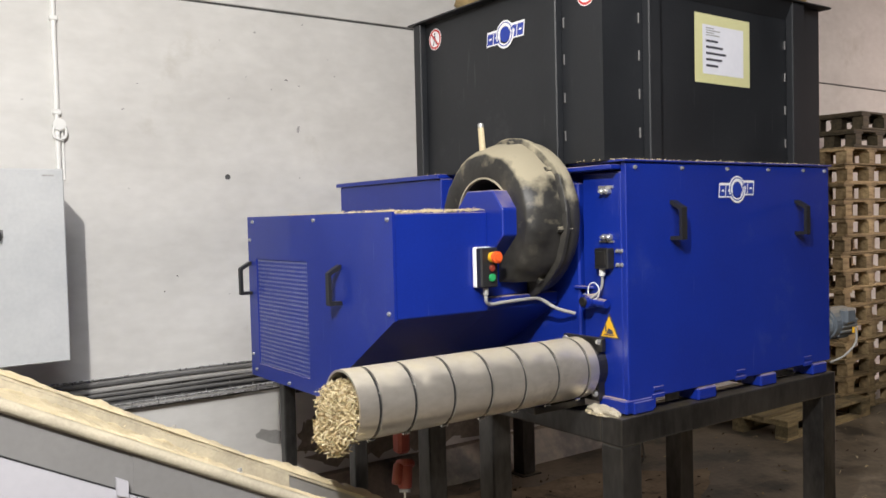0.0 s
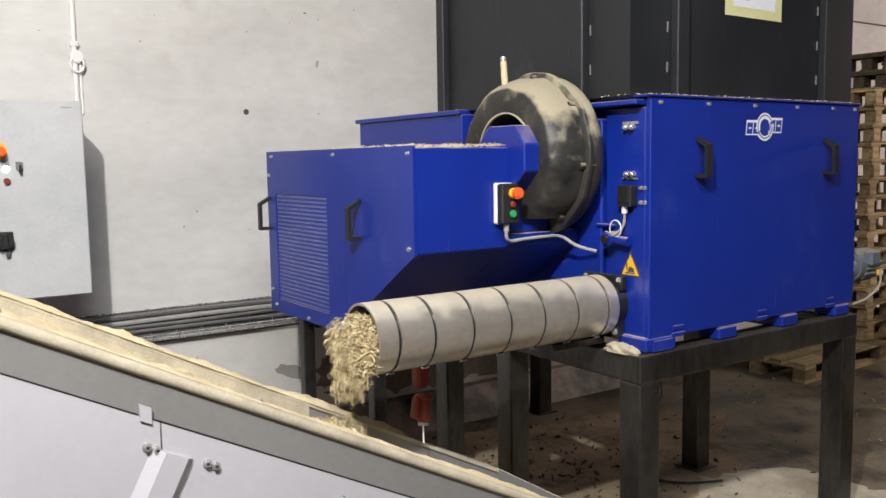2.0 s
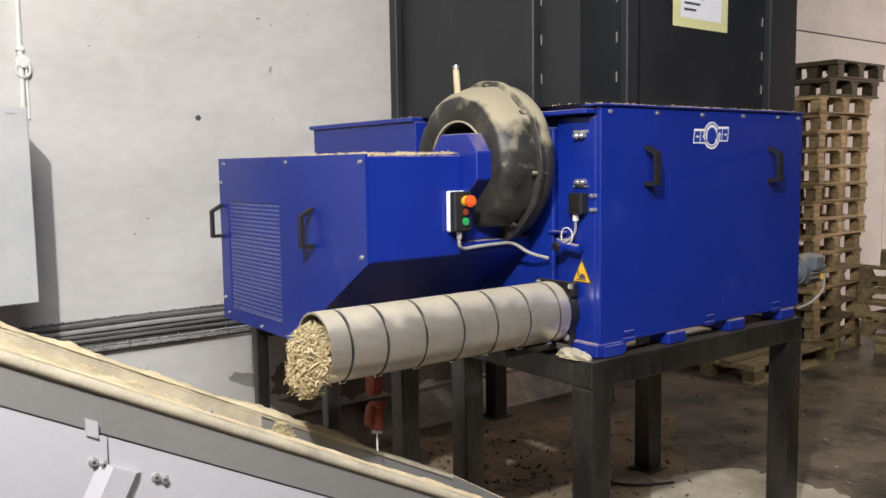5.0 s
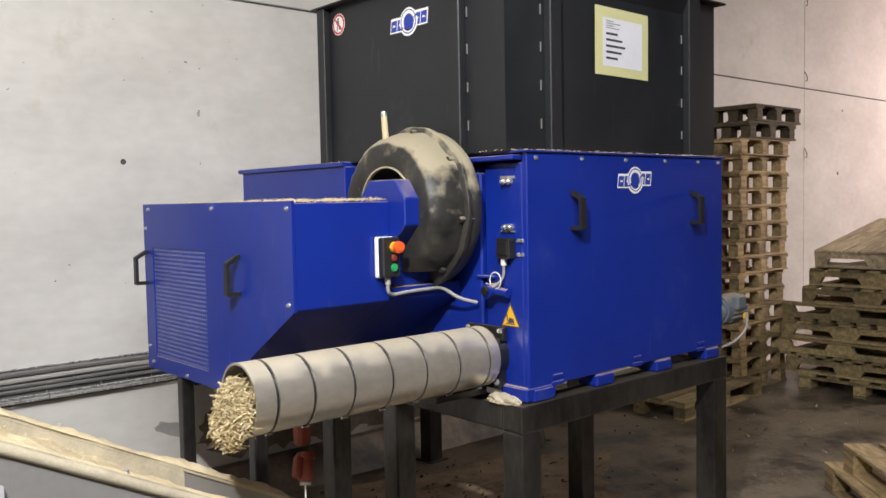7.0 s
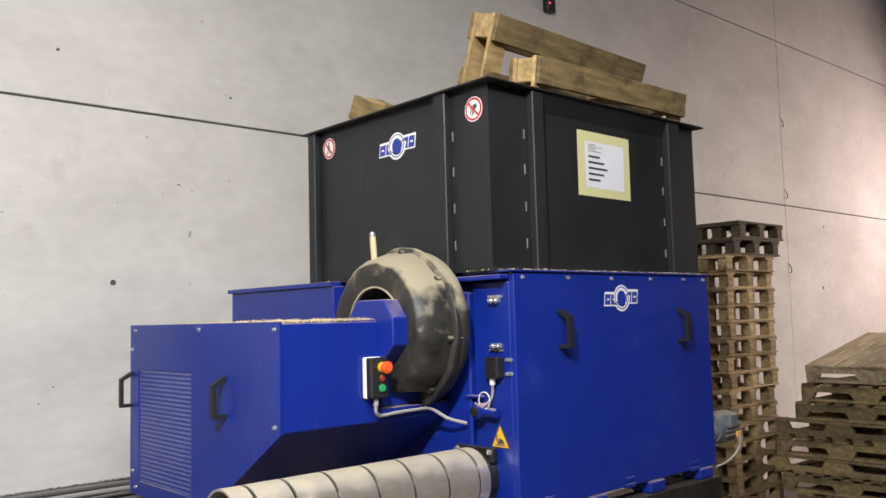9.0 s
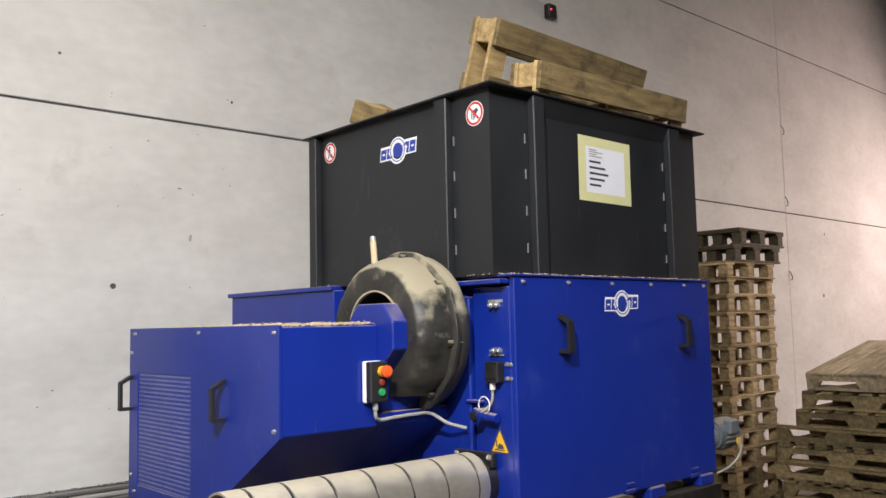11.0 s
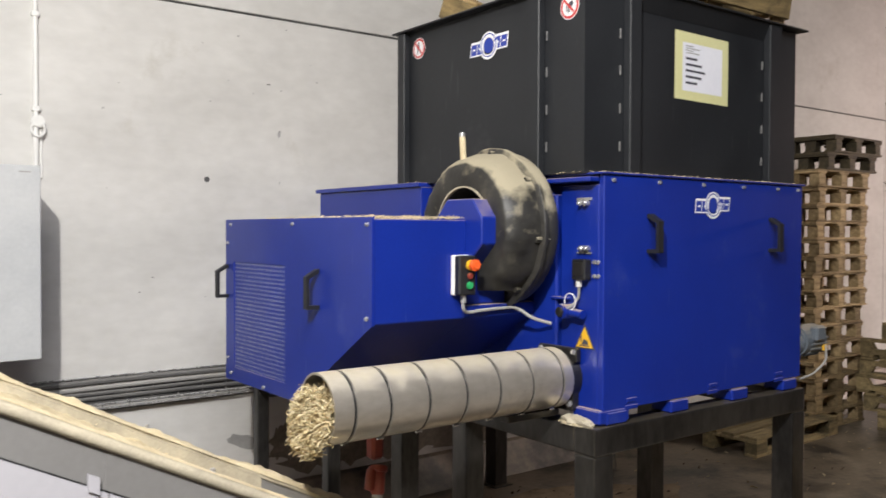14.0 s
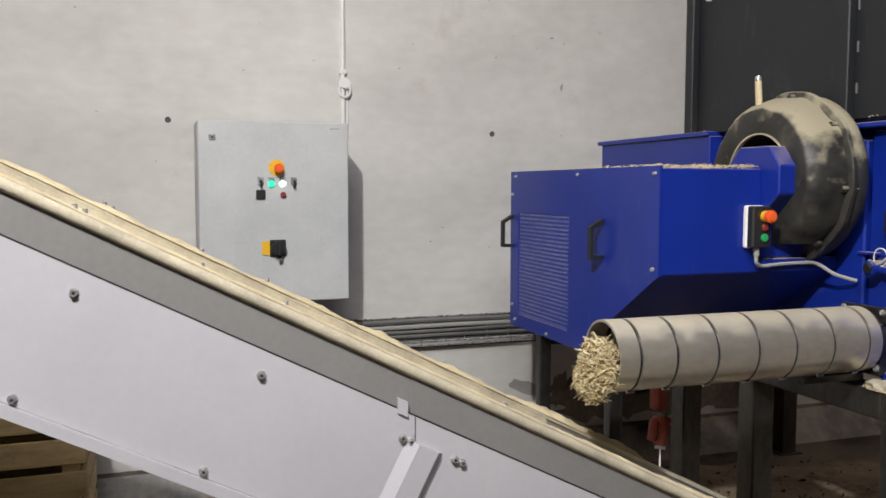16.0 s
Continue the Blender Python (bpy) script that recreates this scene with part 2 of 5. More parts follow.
M["rubber"] = surface("dusty_black_casing", (0.009, 0.009, 0.009), (0.042, 0.040, 0.036), 0.5, 0, 9, 30, 0.3, dust=0.85, dust_low=0.64, dust_color=(0.38, 0.335, 0.235), dust_scale=13, dust_noise=1.5, dust_soft=0.38, stains=((0.13, 0.118, 0.09), 7.0, 0.57, 0.42))
M["black"] = surface("black_plastic", (0.012, 0.012, 0.013), (0.022, 0.022, 0.023), 0.42)
M["wood"] = surface("pallet_wood", (0.18, 0.12, 0.055), (0.56, 0.42, 0.23), 0.8, 0, 6, 70, 0.2, (1, 6, 6), stains=((0.10, 0.075, 0.04), 3.0, 0.54, 0.7), per_object=0.32)
M["wood_old"] = surface("weathered_pallet_wood", (0.11, 0.083, 0.04), (0.37, 0.28, 0.14), 0.85, 0, 6, 70, 0.25, (1, 6, 6), stains=((0.05, 0.042, 0.025), 3.0, 0.52, 0.75), per_object=0.4)
M["wood_dark"] = surface("dark_wet_pallet_wood", (0.03, 0.024, 0.014), (0.13, 0.10, 0.055), 0.8, 0, 6, 70, 0.25, (1, 6, 6), per_object=0.3)
M["wood_damp"] = surface("damp_pine_boards", (0.07, 0.048, 0.02), (0.32, 0.23, 0.10), 0.75, 0, 5, 60, 0.3, (1, 7, 7), stains=((0.045, 0.033, 0.018), 4.5, 0.50, 0.85), per_object=0.25)
M["wood_pale"] = surface("pale_crate_boards", (0.42, 0.29, 0.13), (0.78, 0.60, 0.33), 0.75, 0, 5, 70, 0.25, (1, 6, 6), stains=((0.30, 0.19, 0.08), 4.0, 0.56, 0.6), per_object=0.12)
M["wood_grey"] = surface("greyed_deck_boards", (0.20, 0.15, 0.09), (0.56, 0.46, 0.31), 0.8, 0, 5, 70, 0.25, (1, 6, 6), stains=((0.13, 0.10, 0.065), 4.0, 0.54, 0.7), per_object=0.25)
M["wood_fresh"] = surface("pine_boards", (0.20, 0.125, 0.045), (0.62, 0.45, 0.215), 0.75, 0, 7, 80, 0.25, (1, 5, 5), stains=((0.12, 0.08, 0.035), 3.5, 0.51, 0.8), per_object=0.25)


def splinter_material():
    m, t, bsdf = node_material("wood_splinters")
    n, l = t.nodes, t.links
    geo = n.new("ShaderNodeNewGeometry")
    ramp = n.new("ShaderNodeValToRGB")
    ramp.color_ramp.elements[0].color = (0.30, 0.21, 0.095, 1)
    ramp.color_ramp.elements[1].color = (0.82, 0.72, 0.49, 1)
    mid = ramp.color_ramp.elements.new(0.45)
    mid.color = (0.64, 0.52, 0.29, 1)
    l.new(geo.outputs["Random Per Island"], ramp.inputs["Fac"])
    tex = n.new("ShaderNodeTexNoise")
    tex.inputs["Scale"].default_value = 90
    mix = n.new("ShaderNodeMix")
    mix.data_type, mix.blend_type = "RGBA", "MULTIPLY"
    mix.inputs["Factor"].default_value = 0.4
    l.new(ramp.outputs["Color"], mix.inputs["A"])
    l.new(tex.outputs["Color"], mix.inputs["B"])
    l.new(mix.outputs["Result"], bsdf.inputs["Base Color"])
    bsdf.inputs["Roughness"].default_value = 0.8
    return m


M["chips"] = splinter_material()
M["dust"] = surface("sawdust", (0.50, 0.41, 0.25), (0.72, 0.62, 0.42), 0.95, 0, 16, 170, 0.9)
M["zinc"] = surface("zinc_plated", (0.44, 0.44, 0.45), (0.66, 0.66, 0.66), 0.26, 0.7, 20, 100, 0.02)
M["red"] = surface("dusty_red_plastic", (0.17, 0.022, 0.014), (0.29, 0.045, 0.03), 0.5, dust=0.4)
M["orange"] = surface("orange_red_button", (0.75, 0.10, 0.02), (0.85, 0.14, 0.03), 0.35)
M["yellow"] = surface("yellow_plastic", (0.75, 0.42, 0.02), (0.82, 0.48, 0.03), 0.4)
M["green"] = surface("green_button", (0.02, 0.28, 0.09), (0.03, 0.36, 0.12), 0.4)
M["white"] = surface("white_plastic", (0.72, 0.72, 0.70), (0.8, 0.8, 0.78), 0.5)
M["paper"] = surface("paper_sheet", (0.70, 0.71, 0.78), (0.8, 0.8, 0.86), 0.7)
M["tape"] = surface("yellow_masking_tape", (0.62, 0.60, 0.30), (0.70, 0.68, 0.38), 0.6)
M["ink"] = surface("printed_ink", (0.04, 0.04, 0.06), (0.07, 0.07, 0.09), 0.8)
M["logo_white"] = surface("white_vinyl", (0.78, 0.78, 0.8), (0.84, 0.84, 0.85), 0.4)
M["logo_blue"] = surface("blue_vinyl", (0.01, 0.035, 0.30), (0.015, 0.045, 0.34), 0.4)
M["sign_red"] = surface("red_vinyl", (0.5, 0.03, 0.03), (0.56, 0.04, 0.04), 0.4)
M["cable"] = surface("grey_cable", (0.24, 0.235, 0.23), (0.38, 0.375, 0.365), 0.5, dust=0.4, dust_color=(0.46, 0.43, 0.37))
M["shade_dirt"] = surface("wall_shade_and_dirt", (0.12, 0.10, 0.08), (0.30, 0.265, 0.22), 0.9, 0, 5, 40, 0.1)
M["floor_light"] = surface("floor_light_pool", (0.30, 0.26, 0.19), (0.56, 0.50, 0.40), 0.9, 0, 5, 60, 0.3, stains=((0.16, 0.13, 0.095), 4.0, 0.56, 0.6))
M["trodden_dirt"] = surface("trodden_dirt", (0.17, 0.13, 0.084), (0.46, 0.36, 0.245), 0.85, 0, 3.5, 35, 0.5, stains=((0.06, 0.047, 0.033), 3.0, 0.53, 0.8))
M["motor"] = surface("grey_motor_paint", (0.09, 0.11, 0.135), (0.15, 0.17, 0.19), 0.45, dust=0.3)
M["filter"] = surface("filter_mat", (0.26, 0.28, 0.36), (0.58, 0.59, 0.63), 0.8, 0, 3, 40)
M["cable_dark"] = surface("dark_cable", (0.07, 0.07, 0.07), (0.16, 0.158, 0.155), 0.5, dust=0.35, dust_color=(0.30, 0.285, 0.26))

# ---------------- setting ----------------
WALL_Y = 2.27
X0, X1, Y0, ZC = -9.0, 16.0, -9.0, 6.6


def setting():
    bm = box(X0, X1, Y0, WALL_Y + 0.2, -0.2, 0.0)
    floor = solid("floor", bm, M["floor"], "stained grey-brown concrete hall floor with wood debris", "floor", kind="structure")
    # precast wall panels with joints between them
    wall = thing("wall_north", (0, WALL_Y, 0), "off-white painted precast concrete wall with dark joints", "wall", kind="structure")
    part("joint_backing", box(X0, X1, WALL_Y + 0.012, WALL_Y + 0.2, 0, ZC), M["seam"], wall)
    g = 0.006
    rows = [(0.0, 2.79), (2.79, 4.65), (4.65, ZC)]
    cols = [X0, 6.82, 13.0, X1]
    for z0, z1 in rows:
        for x0, x1 in zip(cols, cols[1:]):
            h = 0.003   # upright joints are narrow
            part("wall_panel", box(x0 + h, x1 - h, WALL_Y, WALL_Y + 0.012, z0 + g, z1 - g, 0.004), M["wall"], wall)
    solid("wall_south", box(X0, X1, Y0 - 0.2, Y0, 0, ZC), M["wall"], "plain painted concrete wall", "wall", kind="structure")
    solid("wall_west", box(X0 - 0.2, X0, Y0, WALL_Y, 0, ZC), M["wall"], "plain painted concrete wall", "wall", kind="structure")
    solid("wall_east", box(X1, X1 + 0.2, Y0, WALL_Y, 0, ZC), M["wall"], "plain painted concrete wall", "wall", kind="structure")
    solid("ceiling", box(X0, X1, Y0, WALL_Y, ZC, ZC + 0.2), M["ceiling"], "plain grey hall ceiling", "ceiling", kind="structure")
    bank = prism_x([(WALL_Y - 0.16, 0.001), (WALL_Y - 0.10, 0.09), (WALL_Y - 0.04, 0.19), (WALL_Y - 0.002, 0.2), (WALL_Y - 0.002, 0.001)], X0, X1)
    solid("plinth", bank, M["floor"], "dirt-covered concrete kerb along the wall foot", "kerb", kind="structure")


setting()

# ---------------- the shredder ----------------
BX, BY, BZ0, BZ1 = 1.27, 2.0, 0.965, 1.815   # body length, depth, foot and top


def bow(base, depth, z0, z1):
    """Outline of a bow handle: distance from the face, height."""
    d = depth
    return [(base, z1 + 0.012), (base - 0.008, z1 + 0.012), (base - d, z1 - 0.016), (base - d, z0 + 0.0), (base - d + 0.004, z0 - 0.004), (base, z0 - 0.004),
            (base, z0 + 0.010), (base - d + 0.013, z0 + 0.011), (base - d + 0.013, z1 - 0.024), (base - 0.004, z1 - 0.003), (base, z1 - 0.003)]


def handle_y(x, z0, z1, y, parent, depth=0.055):
    """A black bow handle on a face that looks to -y."""
    return part("handle", prism_x(bow(y, depth, z0, z1), x - 0.014, x + 0.014), M["black"], parent, "black plastic bow handle")


def handle_x(y, z0, z1, x, parent, depth=0.055):
    """The same on a face that looks to -x."""
    bm = prism_x(bow(x, depth, z0, z1), y - 0.012, y + 0.012)
    for v in bm.verts:
        v.co = Vector((v.co.y, v.co.x, v.co.z))
    bmesh.ops.reverse_faces(bm, faces=bm.faces)
    return part("handle", bm, M["black"], parent, "black plastic bow handle")


def bolt_head(at, axis, parent, r=0.008, name="bolt", material=None):
    a = Vector(at)
    n = Vector(axis)
    bm = rod(a, a + n * 0.003, r * 1.35, 14)
    rod(a + n * 0.003, a + n * 0.009, r, 6, bm)
    return part(name, bm, material or M["zinc"], parent)


def emblem_marks(place, w, h, parent):
    """A plain emblem: a ring between two bars of slanted blocks. place maps (u, v, lift) to the world."""
    def sheet(name, loops, lift, material):
        bm = bmesh.new()
        for loop in loops:
            bm.faces.new([bm.verts.new(place(u, v, lift)) for u, v in loop])
        bmesh.ops.recalc_face_normals(bm, faces=bm.faces)
        return part(name, bm, material, parent)

    def slab(u0, u1, v0, v1, s=0.12):
        return [(u0 * w + s * v0 * h, v0 * h), (u1 * w + s * v0 * h, v0 * h), (u1 * w + s * v1 * h, v1 * h), (u0 * w + s * v1 * h, v1 * h)]

    def ring(r0, r1, a0, a1, n=18):
        loops = []
        for i in range(n):
            p, q = radians(a0 + (a1 - a0) * i / n), radians(a0 + (a1 - a0) * (i + 1) / n)
            loops.append([(r0 * h * math.cos(p), r0 * h * math.sin(p)), (r1 * h * math.cos(p), r1 * h * math.sin(p)),
                          (r1 * h * math.cos(q), r1 * h * math.sin(q)), (r0 * h * math.cos(q), r0 * h * math.sin(q))])
        return loops
    for u0, u1, v0, v1 in ((-0.53, -0.13, -0.31, 0.23), (0.13, 0.53, -0.23, 0.33)):
        sheet("emblem_ground", [slab(u0, u1, v0, v1)], 0.0012, M["logo_white"])
        for k in (0, 1):
            a = u0 + 0.022 + 0.186 * k
            sheet("emblem_block", [slab(a, a + 0.165, v0 + 0.05, v1 - 0.09)], 0.0018, M["logo_blue"])
            sheet("emblem_line", [slab(a + 0.05, a + 0.125, (v0 + v1) / 2 - 0.05, (v0 + v1) / 2 + 0.02)], 0.0026, M["logo_white"])
    sheet("emblem_disc", ring(0.0, 0.29, 0, 360, 24), 0.0022, M["logo_blue"])
    sheet("emblem_ring", ring(0.28, 0.50, 25, 205), 0.0034, M["logo_white"])
    sheet("emblem_ring_lower", ring(0.34, 0.52, 215, 375), 0.0034, M["logo_white"])
    sheet("emblem_ring_inner", ring(0.40, 0.44, 0, 360, 28), 0.0042, M["logo_blue"])


def on_front(x, z, y):
    return lambda u, v, lift: Vector((x + u, y - lift, z + v))


def on_side(y, z, x):
    return lambda u, v, lift: Vector((x - lift, y - u, z + v))


def shredder():
    s = thing("shredder", (BX / 2, BY / 2, BZ0), "blue painted wood shredder with bolted panels on a steel stand", "machine")
    # main case, set back at the side behind the corner column
    bm = box(0.05, BX, 0.012, BY, BZ0 + 0.01, BZ1 - 0.006, 0.004)
    case = part("case", bm, M["blue"], s, "blue sheet steel case")
    col = part("corner_column", box(-0.012, 0.05, 0.012, 0.2, BZ0, BZ1 - 0.03, 0.004), M["blue"], s)
    part("corner_foot", box(-0.03, 0.13, -0.015, 0.12, BZ0 - 0.04, BZ0 + 0.012, 0.006), M["blue"], s)
    # front panel, with bolt heads along its top
    fp = part("front_panel", box(-0.012, BX + 0.008, -0.012, 0.012, BZ0 + 0.006, BZ1 + 0.004, 0.003), M["blue"], s, "smooth blue front panel")
    for x in (0.035, 0.29, 0.56, 0.83, 1.08, 1.24):
        bolt_head((x, -0.012, BZ1 - 0.015), (0, -1, 0), fp, 0.006)
    for x in (0.14, 0.63, 1.1):
        part("hinge_slot", box(x - 0.028, x + 0.028, -0.0165, -0.012, 0.992, 1.008, 0.002), M["blue"], fp)
        part("hinge_plate", box(x - 0.035, x + 0.035, -0.016, -0.012, 0.966, 0.982, 0.002), M["blue"], fp)
    for x in (0.06, 0.42, 0.815, 1.19):
        part("foot_block", box(x - 0.055, x + 0.055, -0.018, 0.08, BZ0 - 0.045, BZ0 + 0.004, 0.006), M["blue"], s)
    handle_y(0.235, 1.54, 1.67, -0.012, fp)
    handle_y(1.03, 1.535, 1.665, -0.012, fp)
    emblem_marks(on_front(0.62, 1.722, -0.012), 0.21, 0.105, fp)
    # top flange with wood dust
    part("top_flange", box(-0.03, BX + 0.02, -0.02, BY + 0.02, BZ1 + 0.004, BZ1 + 0.012, 0.002), M["blue"], s)
    part("ram_cover_flange", box(-0.1, BX + 0.02, 1.0, BY - 0.06, BZ1 - 0.004, BZ1 + 0.016, 0.002), M["blue"], s)
    part("ram_cover", box(-0.085, 0.052, 1.0, BY - 0.08, 1.1, BZ1 - 0.004, 0.003), M["blue"], s)
    # side: raised rotor plate and the hex cut-out in shadow
    part("rotor_plate", box(-0.02, 0.052, 0.215, 0.95, 1.0, BZ1 - 0.06, 0.006), M["blue"], s)
    part("side_flange", box(-0.06, 0.05, 0.012, 0.24, BZ1 - 0.022, BZ1 - 0.004, 0.003), M["blue"], s)
    for y, z in ((0.065, 1.718), (0.09, 1.718), (0.062, 1.554), (0.085, 1.554)):
        b = rod((-0.012, y, z), (-0.03, y, z), 0.011, 6)
        rod((-0.03, y, z), (-0.04, y, z), 0.006, 8, b)
        part("side_bolt", b, M["zinc"], s)
    part("bolt_strap", box(-0.018, -0.012, 0.045, 0.115, 1.728, 1.738), M["zinc"], s)
    part("bolt_strap", box(-0.018, -0.012, 0.045, 0.115, 1.535, 1.542), M["zinc"], s)
    # safety switch with its cable
    sw = part("safety_switch", box(-0.05, -0.012, 0.045, 0.11, 1.44, 1.515, 0.004), M["black"], s, "black door safety switch")
    part("switch_lid", box(-0.054, -0.05, 0.052, 0.103, 1.455, 1.505, 0.002), M["steel"], sw)
    part("switch_gland", rod((-0.03, 0.09, 1.44), (-0.03, 0.09, 1.415), 0.011, 10), M["white"], sw)
    for y, z in ((0.03, 1.505), (0.012, 1.505), (0.03, 1.455), (0.012, 1.455)):
        bolt_head((-0.012, y, z), (-1, 0, 0), s, 0.006)
    part("switch_cable", cable([(-0.03, 0.09, 1.42), (-0.035, 0.092, 1.37), (-0.06, 0.12, 1.335), (-0.05, 0.16, 1.345), (-0.045, 0.17, 1.33), (-0.05, 0.155, 1.31)], 0.005), M["cable"], s)
    part("cable_loop", cable([(-0.05 , 0.115 + 0.028 * math.cos(a), 1.36 + 0.03 * math.sin(a)) for a in [i * 0.628 for i in range(11)]], 0.0022, seg=6), M["white"], s)
    part("bracket", box(-0.03, 0.0, 0.15, 0.235, 1.362, 1.372, 0.002), M["blue"], s)
    part("shaft_stub", rod((-0.075, 0.14, 1.322), (-0.012, 0.14, 1.322), 0.026, 20, bevel=0.004), M["blue"], s)
    part("shaft_stub_end", rod((-0.085, 0.14, 1.322), (-0.074, 0.14, 1.322), 0.018, 16, bevel=0.003), M["steel"], s)
    part("clamp_rod", rod((-0.04, 0.14, 1.322), (-0.04, 0.06, 1.315), 0.016, 14), M["blue"], s)
    # warning triangle
    tri = bmesh.new()
    p = on_side(0.075, 1.225, -0.0125)
    tri.faces.new([tri.verts.new(p(u, v, 0.001)) for u, v in ((-0.05, -0.036), (0.05, -0.036), (0.0, 0.055))])
    w = part("warning_sign", tri, M["ink"], s, "yellow triangular warning sign")
    tri = bmesh.new()
    tri.faces.new([tri.verts.new(p(u, v, 0.002)) for u, v in ((-0.041, -0.031), (0.041, -0.031), (0.0, 0.044))])
    part("sign_face", tri, M["yellow"], w)
    tri = bmesh.new()
    for loop in (((-0.014, -0.02), (0.02, -0.02), (0.016, -0.006), (-0.004, 0.0)), ((-0.018, -0.014), (-0.012, -0.012), (-0.014, 0.012), (-0.02, 0.010)), ((-0.024, -0.026), (0.024, -0.026), (0.024, -0.022), (-0.024, -0.022))):
        tri.faces.new([tri.verts.new(p(u, v, 0.003)) for u, v in loop])
    part("sign_figure", tri, M["ink"], w)
    # gear cover with the grille plate
    prof = [(0.335, 1.655), (0.335, 1.30), (0.885, 0.96), (1.545, 0.96), (1.545, 1.655)]
    gc = part("gear_cover", prism_x(prof, -0.752, -0.36, 0.003), M["blue"], s, "blue sheet steel gear cover")
    low = [(0.336, 1.345), (0.336, 1.302), (0.885, 0.962), (1.543, 0.962), (1.543, 1.345)]
    part("gear_cover_rear", prism_x(low, -0.36, -0.02, 0.003), M["blue"], s)
    # end plate: a frame of sheets round the grille opening
    gy0, gy1, gz0, gz1 = 0.972, 1.462, 1.012, 1.478
    ep = part("end_plate", prism_x([(0.33, 1.662), (0.33, 1.296), (0.878, 0.953), (gy0, 0.953), (gy0, 1.662)], -0.764, -0.754), M["blue"], s, "blue end plate with a square-hole grille")
    part("end_plate_top", box(-0.764, -0.754, gy0, 1.552, gz1, 1.662), M["blue"], ep)
    part("end_plate_bottom", box(-0.764, -0.754, gy0, 1.552, 0.953, gz0), M["blue"], ep)
    part("end_plate_side", box(-0.764, -0.754, gy1, 1.552, gz0, gz1), M["blue"], ep)
    gr = bmesh.new()
    n, mrows = 28, 27
    py, pz = (gy1 - gy0) / n, (gz1 - gz0) / mrows
    for i in range(n + 1):
        box(-0.7605, -0.7597, gy0 + i * py - 0.0046, gy0 + i * py + 0.0046, gz0, gz1, 0, gr)
    for i in range(mrows + 1):
        box(-0.7604, -0.7598, gy0, gy1, gz0 + i * pz - 0.0046, gz0 + i * pz + 0.0046, 0, gr)
    part("grille", gr, M["blue"], ep, "blue perforated sheet")
    part("filter_mat", box(-0.7592, -0.7545, gy0, gy1, gz0, gz1), M["filter"], ep, "dusty pale filter mat behind the grille")
    handle_x(1.53, 1.32, 1.452, -0.764, ep)
    handle_x(0.70, 1.33, 1.462, -0.764, ep)
    for y, z in ((0.358, 1.636), (0.90, 1.64), (1.49, 1.64), (0.36, 1.318), (1.525, 1.56), (1.525, 1.05), (1.49, 0.985), (1.16, 0.968)):
        bolt_head((-0.764, y, z), (-1, 0, 0), ep, 0.006)
    # bearing housing and the dusty belt casing round it
    bh = [(0.245, 1.57), (0.245, 1.665), (0.30, 1.732), (0.45, 1.732), (0.52, 1.66), (0.52, 1.346), (0.35, 1.346), (0.35, 1.47)]
    part("bearing_housing", prism_x(bh, -0.36, -0.05, 0.004), M["blue"], s, "blue chamfered bearing housing")
    belt = part("belt_casing", arc_x(0.44, 1.625, [(-0.284, 0.156), (-0.292, 0.162), (-0.296, 0.19), (-0.296, 0.240), (-0.290, 0.252), (-0.255, 0.272), (-0.20, 0.284), (-0.161, 0.286), (-0.161, 0.156)],
                                     -112, 186, 110, 0.035, 1.397), M["rubber"], s, "black belt casing thick with wood dust", smooth=True)
    part("casing_flange", arc_x(0.44, 1.625, [(-0.16, 0.16), (-0.16, 0.303), (-0.156, 0.308), (-0.142, 0.308), (-0.138, 0.303), (-0.138, 0.16)], -98, 184, 90, 0.02), M["rubber"], s, smooth=True)
    part("casing_rear", arc_x(0.44, 1.625, [(-0.137, 0.16), (-0.137, 0.288), (-0.125, 0.295), (-0.085, 0.295), (-0.07, 0.284), (-0.07, 0.16)], -100, 186, 90, 0.01), M["rubber"], s, smooth=True)
    part("casing_seal", arc_x(0.44, 1.625, [(-0.2945, 0.1535), (-0.2945, 0.1595), (-0.28, 0.1595), (-0.28, 0.1535)], -78, 178, 60), M["rim"], s)
    for a in (-52, -8, 38, 85, 128):
        c, q = -math.cos(radians(a)), math.sin(radians(a))
        part("casing_bolt", rod((-0.185, 0.44 + 0.285 * c, 1.625 + 0.285 * q), (-0.115, 0.44 + 0.285 * c, 1.625 + 0.285 * q), 0.012, 8, bevel=0.002), M["rubber"], belt)
    part("grease_pipe", rod((-0.2, 0.55, 1.875), (-0.2, 0.56, 1.985), 0.0125, 14), M["dust"], s, "dusty brass grease pipe")
    part("grease_nipple", rod((-0.2, 0.56, 1.985), (-0.2, 0.5615, 2.003), 0.0115, 14, bevel=0.003), M["zinc"], s)
    # control box with buttons
    cb = part("control_box", box(-0.432, -0.356, 0.314, 0.334, 1.385, 1.53, 0.005), M["white"], s, "grey control box with emergency stop")
    part("box_cover", box(-0.430, -0.354, 0.282, 0.314, 1.387, 1.528, 0.005), M["black"], cb)
    part("emergency_stop", rod((-0.382, 0.282, 1.494), (-0.382, 0.268, 1.494), 0.019, 20), M["yellow"], cb)
    part("stop_knob", rod((-0.382, 0.268, 1.494), (-0.382, 0.242, 1.494), 0.021, 24, bevel=0.006), M["orange"], cb)
    part("stop_button", rod((-0.385, 0.282, 1.456), (-0.385, 0.272, 1.456), 0.012, 18, bevel=0.003), M["red"], cb)
    part("start_button", rod((-0.386, 0.282, 1.422), (-0.386, 0.272, 1.422), 0.014, 18, bevel=0.003), M["green"], cb)
